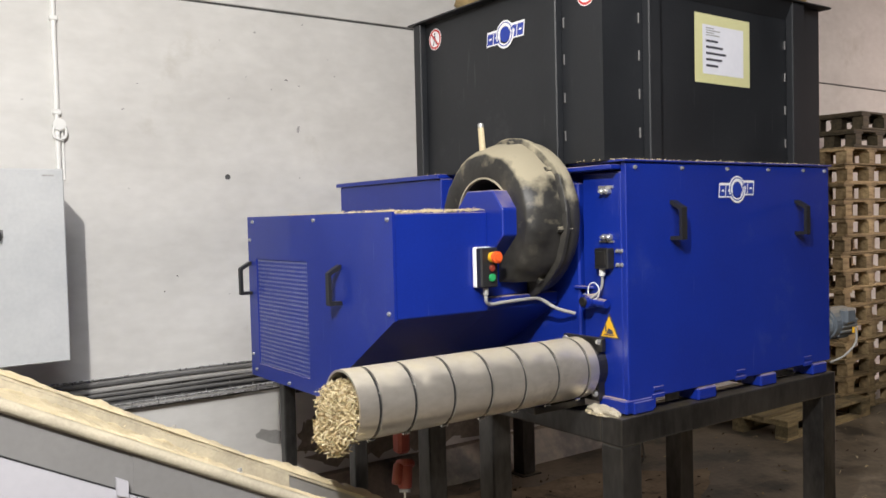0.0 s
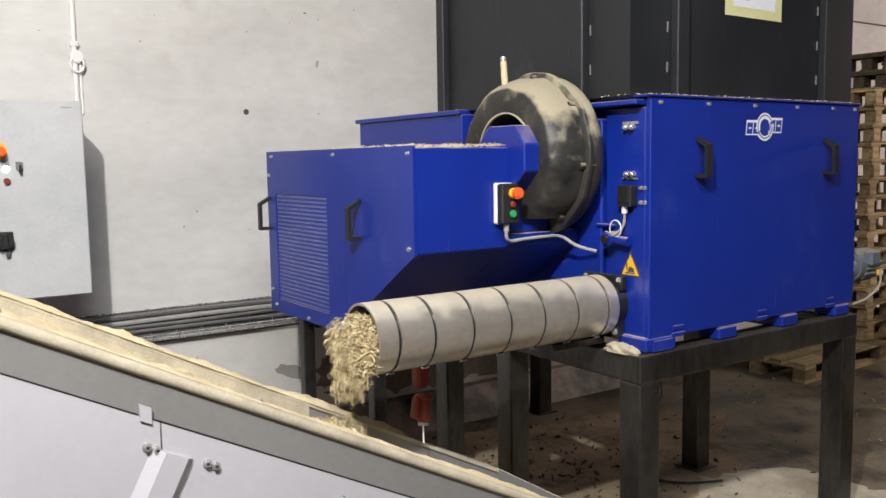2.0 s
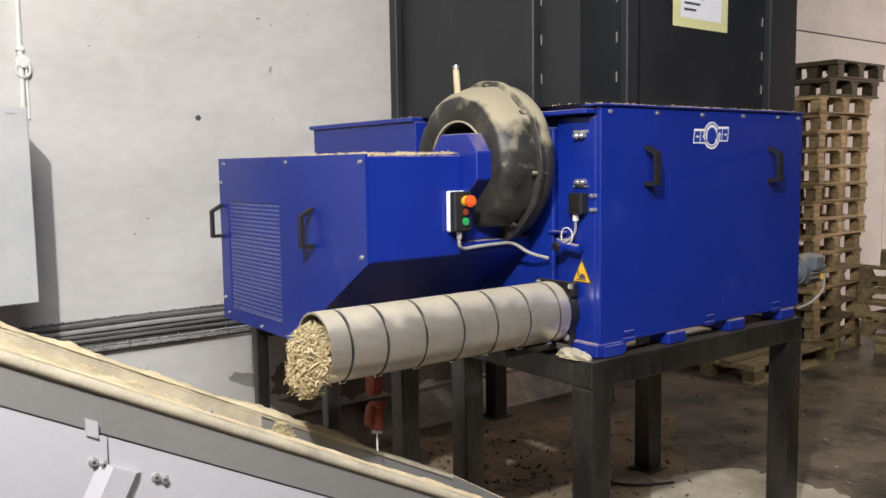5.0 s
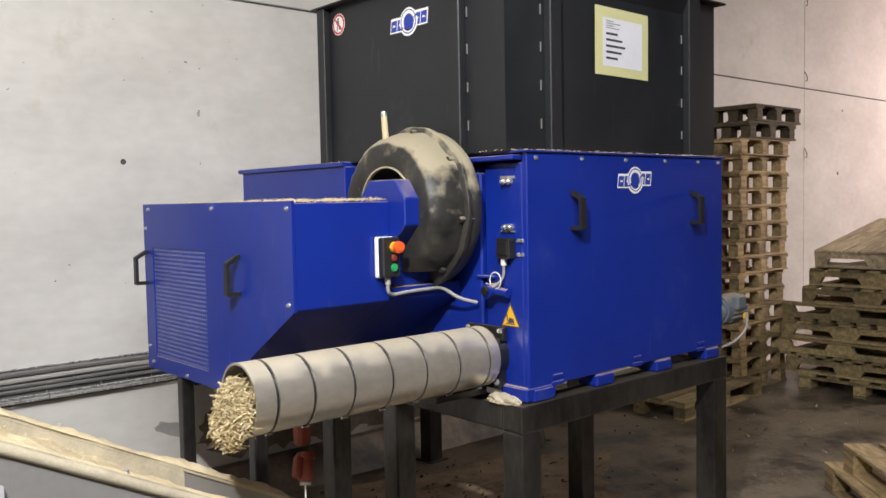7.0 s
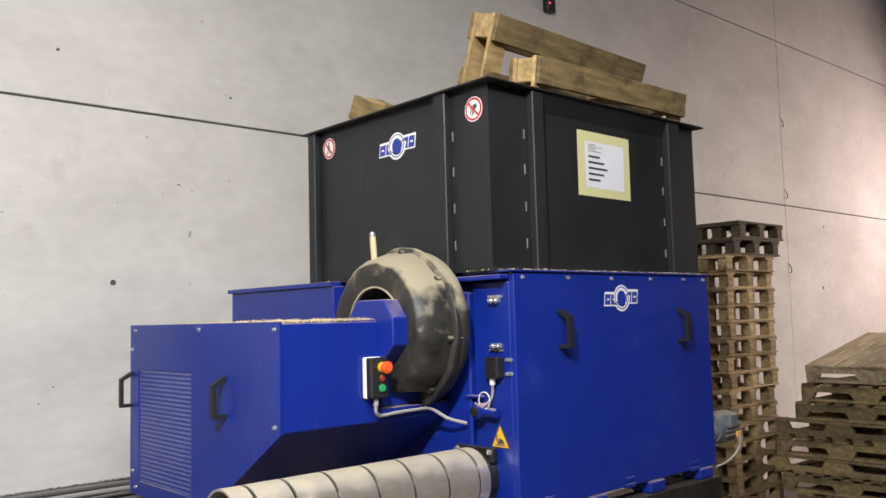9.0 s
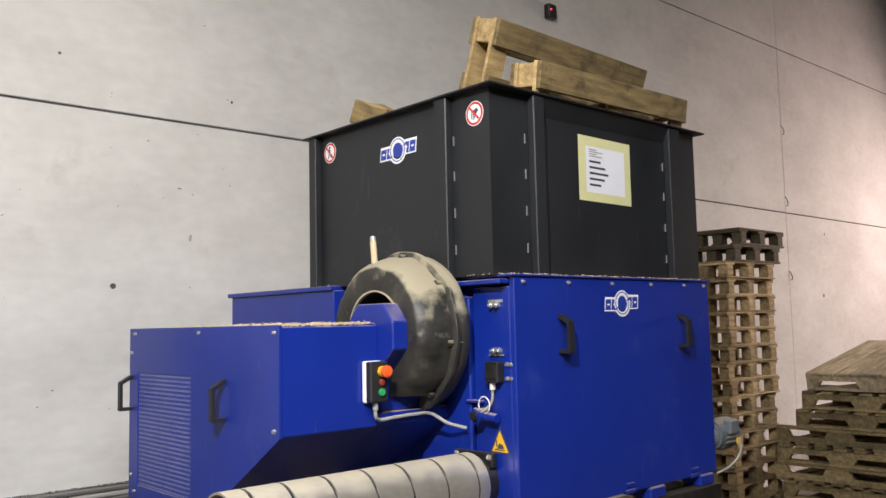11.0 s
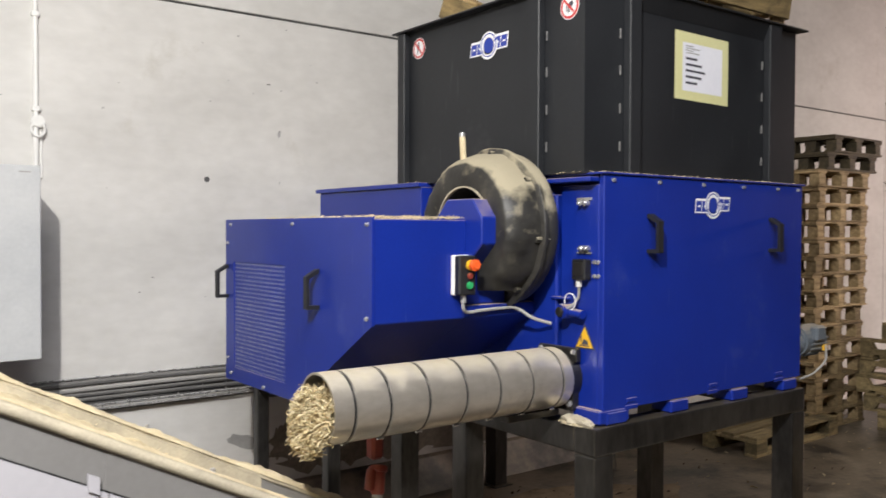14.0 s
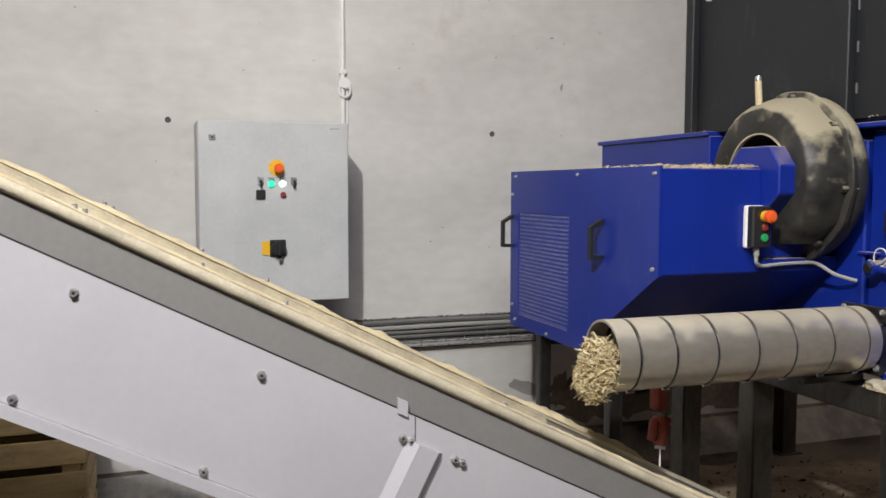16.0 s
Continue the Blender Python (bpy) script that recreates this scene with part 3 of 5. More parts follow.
    part("gland", rod((-0.395, 0.305, 1.386), (-0.395, 0.305, 1.36), 0.010, 12), M["cable"], cb)
    part("control_cable", cable([(-0.395, 0.305, 1.365), (-0.393, 0.305, 1.335), (-0.36, 0.318, 1.322), (-0.30, 0.322, 1.325), (-0.2, 0.322, 1.328), (-0.13, 0.315, 1.325), (-0.09, 0.27, 1.29), (-0.04, 0.22, 1.27)], 0.0065), M["cable"], s, "grey control cable")
    # small gear motor at the far end
    mt = part("gear_motor", rod((1.32, 0.05, 1.12), (1.50, 0.05, 1.12), 0.07, 24, bevel=0.01), M["motor"], s, "grey gear motor")
    part("motor_terminal_box", box(1.37, 1.45, -0.04, 0.0, 1.12, 1.19, 0.01), M["motor"], mt)
    part("motor_flange", rod((BX - 0.02, 0.06, 1.11), (1.34, 0.04, 1.11), 0.05, 20), M["motor"], mt)
    part("motor_tag", box(1.45, 1.48, -0.028, -0.02, 1.075, 1.1), M["yellow"], mt)
    for i in range(9):
        a = radians(170 + i * 20)
        part("cooling_fin", rod((1.37, 0.05 + 0.072 * math.cos(a), 1.12 + 0.072 * math.sin(a)), (1.49, 0.05 + 0.072 * math.cos(a), 1.12 + 0.072 * math.sin(a)), 0.005, 6), M["motor"], mt)
    part("motor_cable", cable([(1.46, -0.03, 1.10), (1.46, -0.03, 1.03), (1.40, -0.01, 0.975), (1.30, 0.0, 0.955)], 0.005), M["cable"], mt)
    return s


def hopper():
    x0, x1, y0, y1, z0, z1 = -0.05, 1.315, 0.05, 1.192, BZ1 + 0.012, 2.515
    h = thing("hopper", ((x0 + x1) / 2, (y0 + y1) / 2, z0), "anthracite sheet steel feed hopper with flanged panels", "hopper")
    t = 0.006
    side = part("side_panel", box(x0, x0 + t, y0, y1, z0, z1), M["dark"], h)
    front = part("front_panel", box(x0 + t, x1 - t, y0, y0 + t, z0, z1), M["dark"], h)
    part("rear_panel", box(x0 + t, x1 - t, y1 - t, y1, z0, z1), M["dark"], h)
    part("far_panel", box(x1 - t, x1, y0, y1, z0, z1), M["dark"], h)
    # rim
    for n, b in (("rim", (x0 - 0.045, x1 + 0.03, y0 - 0.045, y0 + 0.02)), ("rim", (x0 - 0.045, x1 + 0.03, y1 - 0.02, y1 + 0.03)),
                 ("rim", (x0 - 0.045, x0 + 0.02, y0 + 0.0201, y1 - 0.0201)), ("rim", (x1 - 0.02, x1 + 0.03, y0 + 0.0201, y1 - 0.0201))):
        part(n, box(*b, z1, z1 + 0.008, 0.002), M["dark"], h)
    # vertical flanges with their bolted joints

    def post_side(ya, yb):
        """A folded hat-section post on the side panel."""
        bm = box(x0 - 0.034, x0, ya, yb, z0, z1, 0.004)
        part("post", bm, M["dark"], h)

    def post_front(xa, xb):
        part("post", box(xa, xb, y0 - 0.034, y0, z0, z1, 0.004), M["dark"], h)
    post_side(0.252, 0.318)
    post_side(y1 - 0.055, y1)
    post_front(0.155, 0.218)
    post_front(1.06, 1.15)
    for k, z in enumerate((1.93, 2.07, 2.21, 2.345)):
        part("joint_clip", box(x0 - 0.006, x0 - 0.001, 0.2385, 0.2415, z - 0.018, z + 0.018), M["rail"], h)
        part("joint_clip", box(0.133, 0.136, y0 - 0.006, y0 - 0.001, z - 0.018, z + 0.018), M["rail"], h)
        part("joint_clip", box(1.046, 1.049, y0 - 0.006, y0 - 0.001, z - 0.028, z + 0.008), M["rail"], h)
    # upper stiffener folds
    part("stiffener", prism_x([(y0 - 0.034, z1 - 0.001), (y0 - 0.001, z1 - 0.001), (y0 - 0.001, z1 - 0.07)], 0.2185, 1.0595), M["dark"], h)
    # marks
    emblem_marks(on_side(0.578, 2.368, x0), 0.22, 0.11, side)
    round_sign(on_side(1.066, 2.437, x0), side, "walker")
    round_sign(on_side(0.125, 2.43, x0), side, "palm")
    # taped paper sheet, hung slightly askew
    def pp(u, v, lift):
        a = radians(-0.4)
        return Vector((0.627 + u * math.cos(a) - v * math.sin(a), y0 - 0.002 - lift, 2.272 + u * math.sin(a) + v * math.cos(a)))

    def quad(name, u0, u1, v0, v1, lift, material, parent):
        bm = bmesh.new()
        bm.faces.new([bm.verts.new(pp(u, v, lift)) for u, v in ((u0, v0), (u1, v0), (u1, v1), (u0, v1))])
        return part(name, bm, material, parent)
    sheet = quad("taped_notice", -0.175, 0.175, -0.134, 0.134, 0.0, M["tape"], h)
    sheet["label"] = "white paper notice framed with yellow tape"
    pap = quad("paper_sheet", -0.128, 0.132, -0.098, 0.093, 0.001, M["paper"], sheet)
    for i, (wd, hh) in enumerate(((0.05, 0.004), (0.09, 0.004), (0.05, 0.004), (0.085, 0.004))):
        quad("text_bar", -0.108, -0.108 + wd, 0.078 - i * 0.009, 0.078 - i * 0.009 + hh, 0.002, M["cable"], sheet)
    for i, wd in enumerate((0.075, 0.105, 0.125, 0.10, 0.075)):
        quad("text_bar", -0.108, -0.108 + wd, 0.026 - i * 0.024, 0.026 - i * 0.024 + 0.009, 0.002, M["ink"], sheet)


def round_sign(place, parent, figure):
    def fan(name, r, lift, material, under):
        bm = bmesh.new()
        bm.faces.new([bm.verts.new(place(r * math.cos(a), r * math.sin(a), lift)) for a in [i * math.pi / 16 for i in range(32)]])
        bmesh.ops.recalc_face_normals(bm, faces=bm.faces)
        return part(name, bm, material, under)
    back = fan("round_sign", 0.047, 0.001, M["logo_white"], parent)
    back["label"] = "round red and white prohibition sign"
    ring = fan("sign_ring", 0.044, 0.0016, M["sign_red"], back)
    fan("sign_field", 0.035, 0.0022, M["logo_white"], back)
    loops = []
    if figure == "walker":
        loops = [((-0.006, 0.018), (0.004, 0.018), (0.004, 0.027), (-0.006, 0.027)), ((-0.008, -0.004), (0.006, -0.004), (0.005, 0.016), (-0.007, 0.016)),
                 ((-0.016, -0.028), (-0.009, -0.028), (0.0, -0.004), (-0.008, -0.004)), ((0.01, -0.026), (0.017, -0.024), (0.006, -0.004), (-0.002, -0.004)),
                 ((-0.018, 0.002), (-0.014, 0.0), (-0.006, 0.012), (-0.008, 0.016))]
    else:
        loops = [((-0.016, 0.006), (0.012, 0.020), (0.022, 0.008), (0.008, -0.006)), ((-0.016, 0.004), (-0.010, 0.006), (-0.014, -0.02), (-0.018, -0.02)),
                 ((-0.008, 0.004), (-0.002, 0.002), (-0.004, -0.024), (-0.009, -0.024)), ((0.0, 0.002), (0.006, -0.002), (0.004, -0.022), (0.0, -0.022))]
    bm = bmesh.new()
    for lp in loops:
        bm.faces.new([bm.verts.new(place(u, v, 0.0028)) for u, v in lp])
    part("sign_figure", bm, M["ink"], back)
    bm = bmesh.new()
    bm.faces.new([bm.verts.new(place(u, v, 0.0034)) for u, v in ((-0.028, 0.022), (-0.022, 0.028), (0.028, -0.022), (0.022, -0.028))])
    part("sign_slash", bm, M["sign_red"], back)


shredder()
hopper()


# ---------------- outlet tube ----------------
TY, TZ, TR, TX0 = 0.185, 1.078, 0.111, -1.055


def outlet_tube():
    t = thing("outlet_tube", (-0.5, TY, TZ - TR), "dusty stainless spiral-clamped outlet tube", "pipe")
    edges = [TX0, -0.978, -0.852, -0.706, -0.556, -0.412, -0.262, -0.118, -0.062]
    seg = 48
    for k, (a, b) in enumerate(zip(edges, edges[1:])):
        bm = bmesh.new()
        rings = []
        for x, r in ((a + 0.006, TR - 0.007), (a + 0.006, TR), (b - 0.006, TR), (b - 0.006, TR - 0.007)):
            rings.append([bm.verts.new((x, TY + r * math.cos(2 * math.pi * i / seg), TZ + r * math.sin(2 * math.pi * i / seg))) for i in range(seg)])
        for p, q in zip(rings, rings[1:] + rings[:1]):
            for i in range(seg):
                bm.faces.new((p[i], p[(i + 1) % seg], q[(i + 1) % seg], q[i]))
        bmesh.ops.recalc_face_normals(bm, faces=bm.faces)
        part("tube_section", bm, M["stainless"], t, smooth=True)
    for x in edges[1:-1]:
        bm = bmesh.new()
        rings = []
        for dx, r in ((-0.0062, TR - 0.010), (-0.0062, TR - 0.006), (0.0062, TR - 0.006), (0.0062, TR - 0.010)):
            rings.append([bm.verts.new((x + dx, TY + r * math.cos(2 * math.pi * i / seg), TZ + r * math.sin(2 * math.pi * i / seg))) for i in range(seg)])
        for p, q in zip(rings, rings[1:] + rings[:1]):
            for i in range(seg):
                bm.faces.new((p[i], p[(i + 1) % seg], q[(i + 1) % seg], q[i]))
        bmesh.ops.recalc_face_normals(bm, faces=bm.faces)
        part("clamp_groove", bm, M["black"], t)
        part("clamp_screw", rod((x - 0.012, TY - 0.045, TZ - TR + 0.006), (x + 0.012, TY - 0.045, TZ - TR + 0.006), 0.005, 8), M["zinc"], t)
    part("tube_stub", rod((-0.075, TY, TZ), (0.0, TY, TZ), TR - 0.012, 40), M["steel"], t, "dark steel stub behind the last clamp")
    fl = part("tube_flange", box(-0.045, -0.021, TY - 0.1, TY + 0.1, TZ + 0.06, TZ + 0.112, 0.004), M["steel"], t)
    for y in (TY - 0.085, TY + 0.085):
        bolt_head((-0.045, y, TZ + 0.098), (-1, 0, 0), fl, 0.008)
    part("tube_collar", box(-0.05, -0.013, TY - 0.085, TY + 0.115, TZ - 0.118, TZ + 0.06, 0.004), M["steel"], t)
    bolt_head((-0.05, TY - 0.07, TZ - 0.09), (-1, 0, 0), t, 0.01)
    part("tube_bracket", box(-0.3, -0.05, TY - 0.02, TY + 0.03, TZ - TR - 0.03, TZ - TR - 0.004, 0.003), M["steel"], t)


outlet_tube()


# ---------------- steel stand ----------------
def stand():
    s = thing("steel_stand", (0.6, 0.9, 0), "raw square-tube steel stand under the shredder", "stand")
    a = 0.1
    zt = 0.92

    def leg(x, y, z1, a=0.1):
        part("leg", box(x - a / 2, x + a / 2, y - a / 2, y + a / 2, 0.008, z1, 0.008, seg=2), M["steel"], s)
        part("foot_plate", box(x - 0.075, x + 0.075, y - 0.075, y + 0.075, 0.0, 0.008), M["steel"], s)

    for x, y in ((-0.02, 0.02), (1.24, 0.02), (0.02, 0.79), (1.24, 0.79), (1.24, 2.02), (0.045, 1.31)):
        leg(x, y, zt - a)
    for x, y in ((-0.73, 0.66), (-0.73, 1.26)):
        leg(x, y, 0.95, 0.052)
    for b in ((-0.07, 1.29, -0.03, 0.07), (-0.07, 1.29, 0.74, 0.84), (-0.07, 1.29, 1.97, 2.07)):
        part("beam", box(*b, zt - a, zt, 0.008, seg=2), M["steel"], s)
    for x in (-0.02, 1.24):
        part("cross_beam", box(x - 0.05, x + 0.05, 0.07, 0.74, zt - a, zt - 0.002, 0.008, seg=2), M["steel"], s)
        part("cross_beam", box(x - 0.05, x + 0.05, 0.84, 1.97, zt - a, zt - 0.002, 0.008, seg=2), M["steel"], s)
    part("gear_beam", box(-0.70, -0.07, 1.235, 1.285, 0.905, 0.958, 0.006, seg=2), M["steel"], s)


stand()


# ---------------- belt conveyor ----------------
CT = math.tan(radians(27.1))
CY0, CY1 = -0.14, 0.43
CXL, CXR = -4.6, -0.35   # upper and lower end
BED = 0.135               # depth of chips on the belt


def bed_depth(x):
    """Depth of chips on the belt: full higher up, thin at the lower end."""
    return BED - 0.085 * min(1.0, max(0.0, (x + 1.5) / 0.5)) + 0.03 * max(0.0, 1 - abs(x + 1.15) / 0.3)


def cz(x, k):
    return k - CT * x


def slope_box(y0, y1, k0, k1, x0, x1, bm=None):
    out = bm or bmesh.new()
    v = [out.verts.new(p) for p in ((x0, y0, cz(x0, k0)), (x1, y0, cz(x1, k0)), (x1, y1, cz(x1, k0)), (x0, y1, cz(x0, k0)),
                                    (x0, y0, cz(x0, k1)), (x1, y0, cz(x1, k1)), (x1, y1, cz(x1, k1)), (x0, y1, cz(x0, k1)))]
    for f in ((0, 3, 2, 1), (4, 5, 6, 7), (0, 1, 5, 4), (1, 2, 6, 5), (2, 3, 7, 6), (3, 0, 4, 7)):
        out.faces.new([v[i] for i in f])
    return out


def slope_prism(profile, x0, x1):
    """A profile of (y, k) pushed along the slope."""
    out = bmesh.new()
    n = 40
    rows = [[out.verts.new((x0 + (x1 - x0) * i / n, y, cz(x0 + (x1 - x0) * i / n, k))) for y, k in profile] for i in range(n + 1)]
    m = len(profile)
    for a, b in zip(rows, rows[1:]):
        for i in range(m):
            out.faces.new((a[i], b[i], b[(i + 1) % m], a[(i + 1) % m]))
    out.faces.new(rows[0])
    out.faces.new(rows[-1][::-1])
    bmesh.ops.recalc_face_normals(out, faces=out.faces)
    return out


def conveyor():
    c = thing("belt_conveyor", (-2.4, 0.145, 0.0), "inclined belt conveyor with grey side panels and dusty rims", "conveyor")
    part("side_rail_near", slope_box(CY0, CY0 + 0.004, 0.10, 0.246, CXL, CXR), M["rail"], c, "grey sheet side rail")
    lip = [(0.0, 0.236), (-0.008, 0.237), (-0.014, 0.243), (-0.016, 0.252), (-0.013, 0.261), (-0.006, 0.267), (0.004, 0.269), (0.04, 0.268), (0.045, 0.262), (0.04, 0.256), (0.004, 0.256)]
    part("rim_near", slope_prism([(CY0 + v, k) for v, k in lip], CXL, CXR), M["rim"], c, "rolled grey rim covered in sawdust", smooth=True)
    part("side_rail_far", slope_box(CY1 - 0.004, CY1, -0.2, 0.256, CXL, CXR), M["rail"], c, "grey sheet side rail")
    part("rim_far", slope_box(CY1 - 0.011, CY1 + 0.05, 0.256, 0.270, CXL, CXR), M["rim"], c, "rim covered in sawdust")
    part("rail_lining", slope_box(CY1 - 0.010, CY1 - 0.0045, 0.101, 0.255, CXL, -1.12), M["rim"], c, "sawdust caked on the inside of the rail")
    part("belt", slope_box(CY0 + 0.006, CY1 - 0.006, 0.09, 0.10, CXL, CXR), M["cable_dark"], c, "dark conveyor belt")
    part("under_tray", slope_box(CY0 + 0.006, CY1 - 0.006, -0.2, -0.19, CXL, CXR), M["panel"], c)
    # bolted light panels
    for x0, x1 in ((CXL, -1.745), (-1.745, CXR)):
        p = part("side_panel", slope_box(CY0 - 0.008, CY0 - 0.001, -0.205, 0.143, x0 + 0.002, x1 - 0.002), M["panel"], c, "light grey bolted side panel")
    part("rail_overlap", slope_box(CY0 - 0.0015, CY0 - 0.0001, 0.148, 0.24, -1.75, CXR), M["rail"], c)
    part("panel_joint", slope_box(CY0 - 0.003, CY0 - 0.0005, 0.1435, 0.1475, CXL, CXR), M["black"], c)
    part("panel_lip", slope_box(CY0 - 0.02, CY0 - 0.009, -0.236, -0.2062, CXL, CXR), M["panel"], c)
    part("bottom_fold", slope_box(CY0 - 0.009, CY0 + 0.05, -0.236, -0.224, CXL, CXR), M["panel"], c)
    # raised fold between two panels, square to the slope
    turn = Matrix.Translation((-1.765, CY0 - 0.008, cz(-1.765, 0.082))) @ pose(0, 0, 0, 0, 27.1, 0)
    jb = bmesh.new()
    prof = [(0.0, 0.0), (0.028, -0.02), (0.082, -0.02), (0.10, 0.0)]
    lo, hi = [jb.verts.new(turn @ Vector((u, v, -0.255))) for u, v in prof], [jb.verts.new(turn @ Vector((u, v, 0.0))) for u, v in prof]
    jb.faces.new(lo)
    jb.faces.new(hi[::-1])
    for i in range(4):
        jb.faces.new((lo[i], hi[i], hi[(i + 1) % 4], lo[(i + 1) % 4]))
    bmesh.ops.recalc_face_normals(jb, faces=jb.faces)
    part("panel_fold", jb, M["panel"], c)
    part("clip_tab", slope_box(CY0 - 0.014, CY0 - 0.004, 0.135, 0.172, -1.79, -1.765), M["panel"], c)
    n = Vector((0, -1, 0))
    for x, k in ((-2.495, 0.09), (-2.11, 0.085), (-1.778, 0.078), (-1.757, 0.078), (-1.645, 0.08), (-1.625, 0.08), (-2.618, -0.19), (-2.24, -0.19), (-1.8, -0.19), (-1.3, 0.085), (-2.9, 0.09), (-3.0, -0.19)):
        b = rod((x, CY0 - 0.008, cz(x, k)), (x, CY0 - 0.011, cz(x, k)), 0.0105, 18)
        rod((x, CY0 - 0.011, cz(x, k)), (x, CY0 - 0.019, cz(x, k)), 0.0075, 14, b)
        bo = part("bolt", b, M["zinc"], c)
        part("hex_socket", rod((x, CY0 - 0.019, cz(x, k)), (x, CY0 - 0.0194, cz(x, k)), 0.0038, 6), M["black"], bo)
    for x in (-2.49, -2.47, -2.233, -2.05, -2.9, -1.5):
        part("rim_bolt", rod((x, CY0 + 0.012, cz(x, 0.266)), (x, CY0 + 0.012, cz(x, 0.279)), 0.006, 10), M["zinc"], c)
        part("rim_bolt", rod((x + 0.03, CY1 + 0.02, cz(x + 0.03, 0.266)), (x + 0.03, CY1 + 0.02, cz(x + 0.03, 0.288)), 0.006, 10), M["zinc"], c)
    for x, y in ((-0.75, CY0 + 0.03), (-0.75, CY1 - 0.03), (-3.6, CY0 + 0.03), (-3.6, CY1 - 0.03), (-4.4, CY0 + 0.03), (-4.4, CY1 - 0.03)):
        part("support_leg", box(x - 0.025, x + 0.025, y - 0.025, y + 0.025, 0, cz(x, -0.2)), M["steel"], c)
    part("end_plate", box(CXR, CXR + 0.004, CY0, CY1, max(0.02, cz(CXR, -0.22)), cz(CXR, 0.27)), M["rail"], c)


conveyor()


# ---------------- control cabinet and wall fittings ----------------
def cabinet():
    x0, x1, y0, z0, z1 = -2.147, -1.474, 1.80, 1.066, 1.885
    c = thing("control_cabinet", ((x0 + x1) / 2, 2.0, z0), "light grey steel electrical control cabinet on wall brackets", "cabinet")
    part("case", box(x0, x1, y0 + 0.02, y0 + 0.3, z0, z1, 0.006), M["cabinet"], c)
    d = part("door", box(x0 + 0.002, x1 - 0.002, y0, y0 + 0.018, z0 + 0.002, z1 - 0.002, 0.004), M["cabinet"], c, "flat grey cabinet door")
    for x in (x0 + 0.06, x1 - 0.06):
        part("wall_bracket", box(x - 0.02, x + 0.02, y0 + 0.3, WALL_Y - 0.001, z0 + 0.0, z0 + 0.08), M["steel"], c)
        part("wall_bracket", box(x - 0.02, x + 0.02, y0 + 0.3, WALL_Y - 0.001, z1 - 0.1, z1 - 0.04), M["steel"], c)
    y = y0

    def knob(name, x, z, r, depth, material, label="", parent=d):
        return part(name, rod((x, y, z), (x, y - depth, z), r, 24, bevel=min(0.004, depth * 0.3)), M[material] if isinstance(material, str) else material, parent, label)
    # emergency stop on its yellow collar
    knob("stop_collar", -1.805, 1.677, 0.036, 0.004, "yellow")
    part("stop_stem", rod((-1.80, y - 0.004, 1.674), (-1.80, y - 0.026, 1.674), 0.014, 16), M["yellow"], d)
    part("stop_knob", rod((-1.80, y - 0.026, 1.674), (-1.80, y - 0.05, 1.674), 0.021, 24, bevel=0.005), M["orange"], d, "orange emergency stop knob")
    for x in (-1.877, -1.829, -1.779, -1.728):
        part("label_plate", box(x - 0.014, x + 0.014, y - 0.002, y, 1.60, 1.634), M["zinc"], d)
    for x, mt in ((-1.877, "black"), (-1.728, "black")):
        knob("switch_ring", x, 1.607, 0.014, 0.006, "zinc")
        part("switch_lever", box(x - 0.004, x + 0.004, y - 0.026, y - 0.006, 1.588, 1.622, 0.002), M["black"], d)
    knob("green_lamp", -1.829, 1.605, 0.0145, 0.012, glow("green_lamp_glass", (0.02, 0.75, 0.35), 1.6), "lit green indicator lamp")
    knob("white_lamp", -1.779, 1.605, 0.0145, 0.012, glow("white_lamp_glass", (0.9, 1.0, 0.95), 2.0), "lit white indicator lamp")
    knob("red_button", -1.778, 1.556, 0.013, 0.016, "red")
    part("display", box(-1.898, -1.857, y - 0.012, y, 1.535, 1.577, 0.003), M["black"], d, "small black display")
    # main switch on a yellow plate
    part("switch_plate", box(-1.875, -1.84, y - 0.004, y, 1.284, 1.345), M["yellow"], d)
    part("switch_base", box(-1.84, -1.768, y - 0.012, y, 1.276, 1.352, 0.004), M["black"], d)
    ms = knob("main_switch", -1.803, 1.313, 0.034, 0.035, "black", "black rotary main switch")
    part("switch_grip", box(-1.813, -1.793, y - 0.055, y - 0.035, 1.285, 1.345, 0.004), M["black"], ms)
    part("padlock_tab", rod((-1.797, y - 0.006, 1.275), (-1.795, y - 0.03, 1.262), 0.009, 12), M["zinc"], d)
    part("lock", box(-2.098, -2.068, y - 0.006, y, 1.795, 1.82, 0.002), M["zinc"], d)
    part("lock_core", box(-2.09, -2.08, y - 0.009, y - 0.006, 1.803, 1.812), M["black"], d)
    part("maker_plate", box(-1.56, -1.515, y - 0.0015, y, 1.853, 1.859), M["cable"], d)


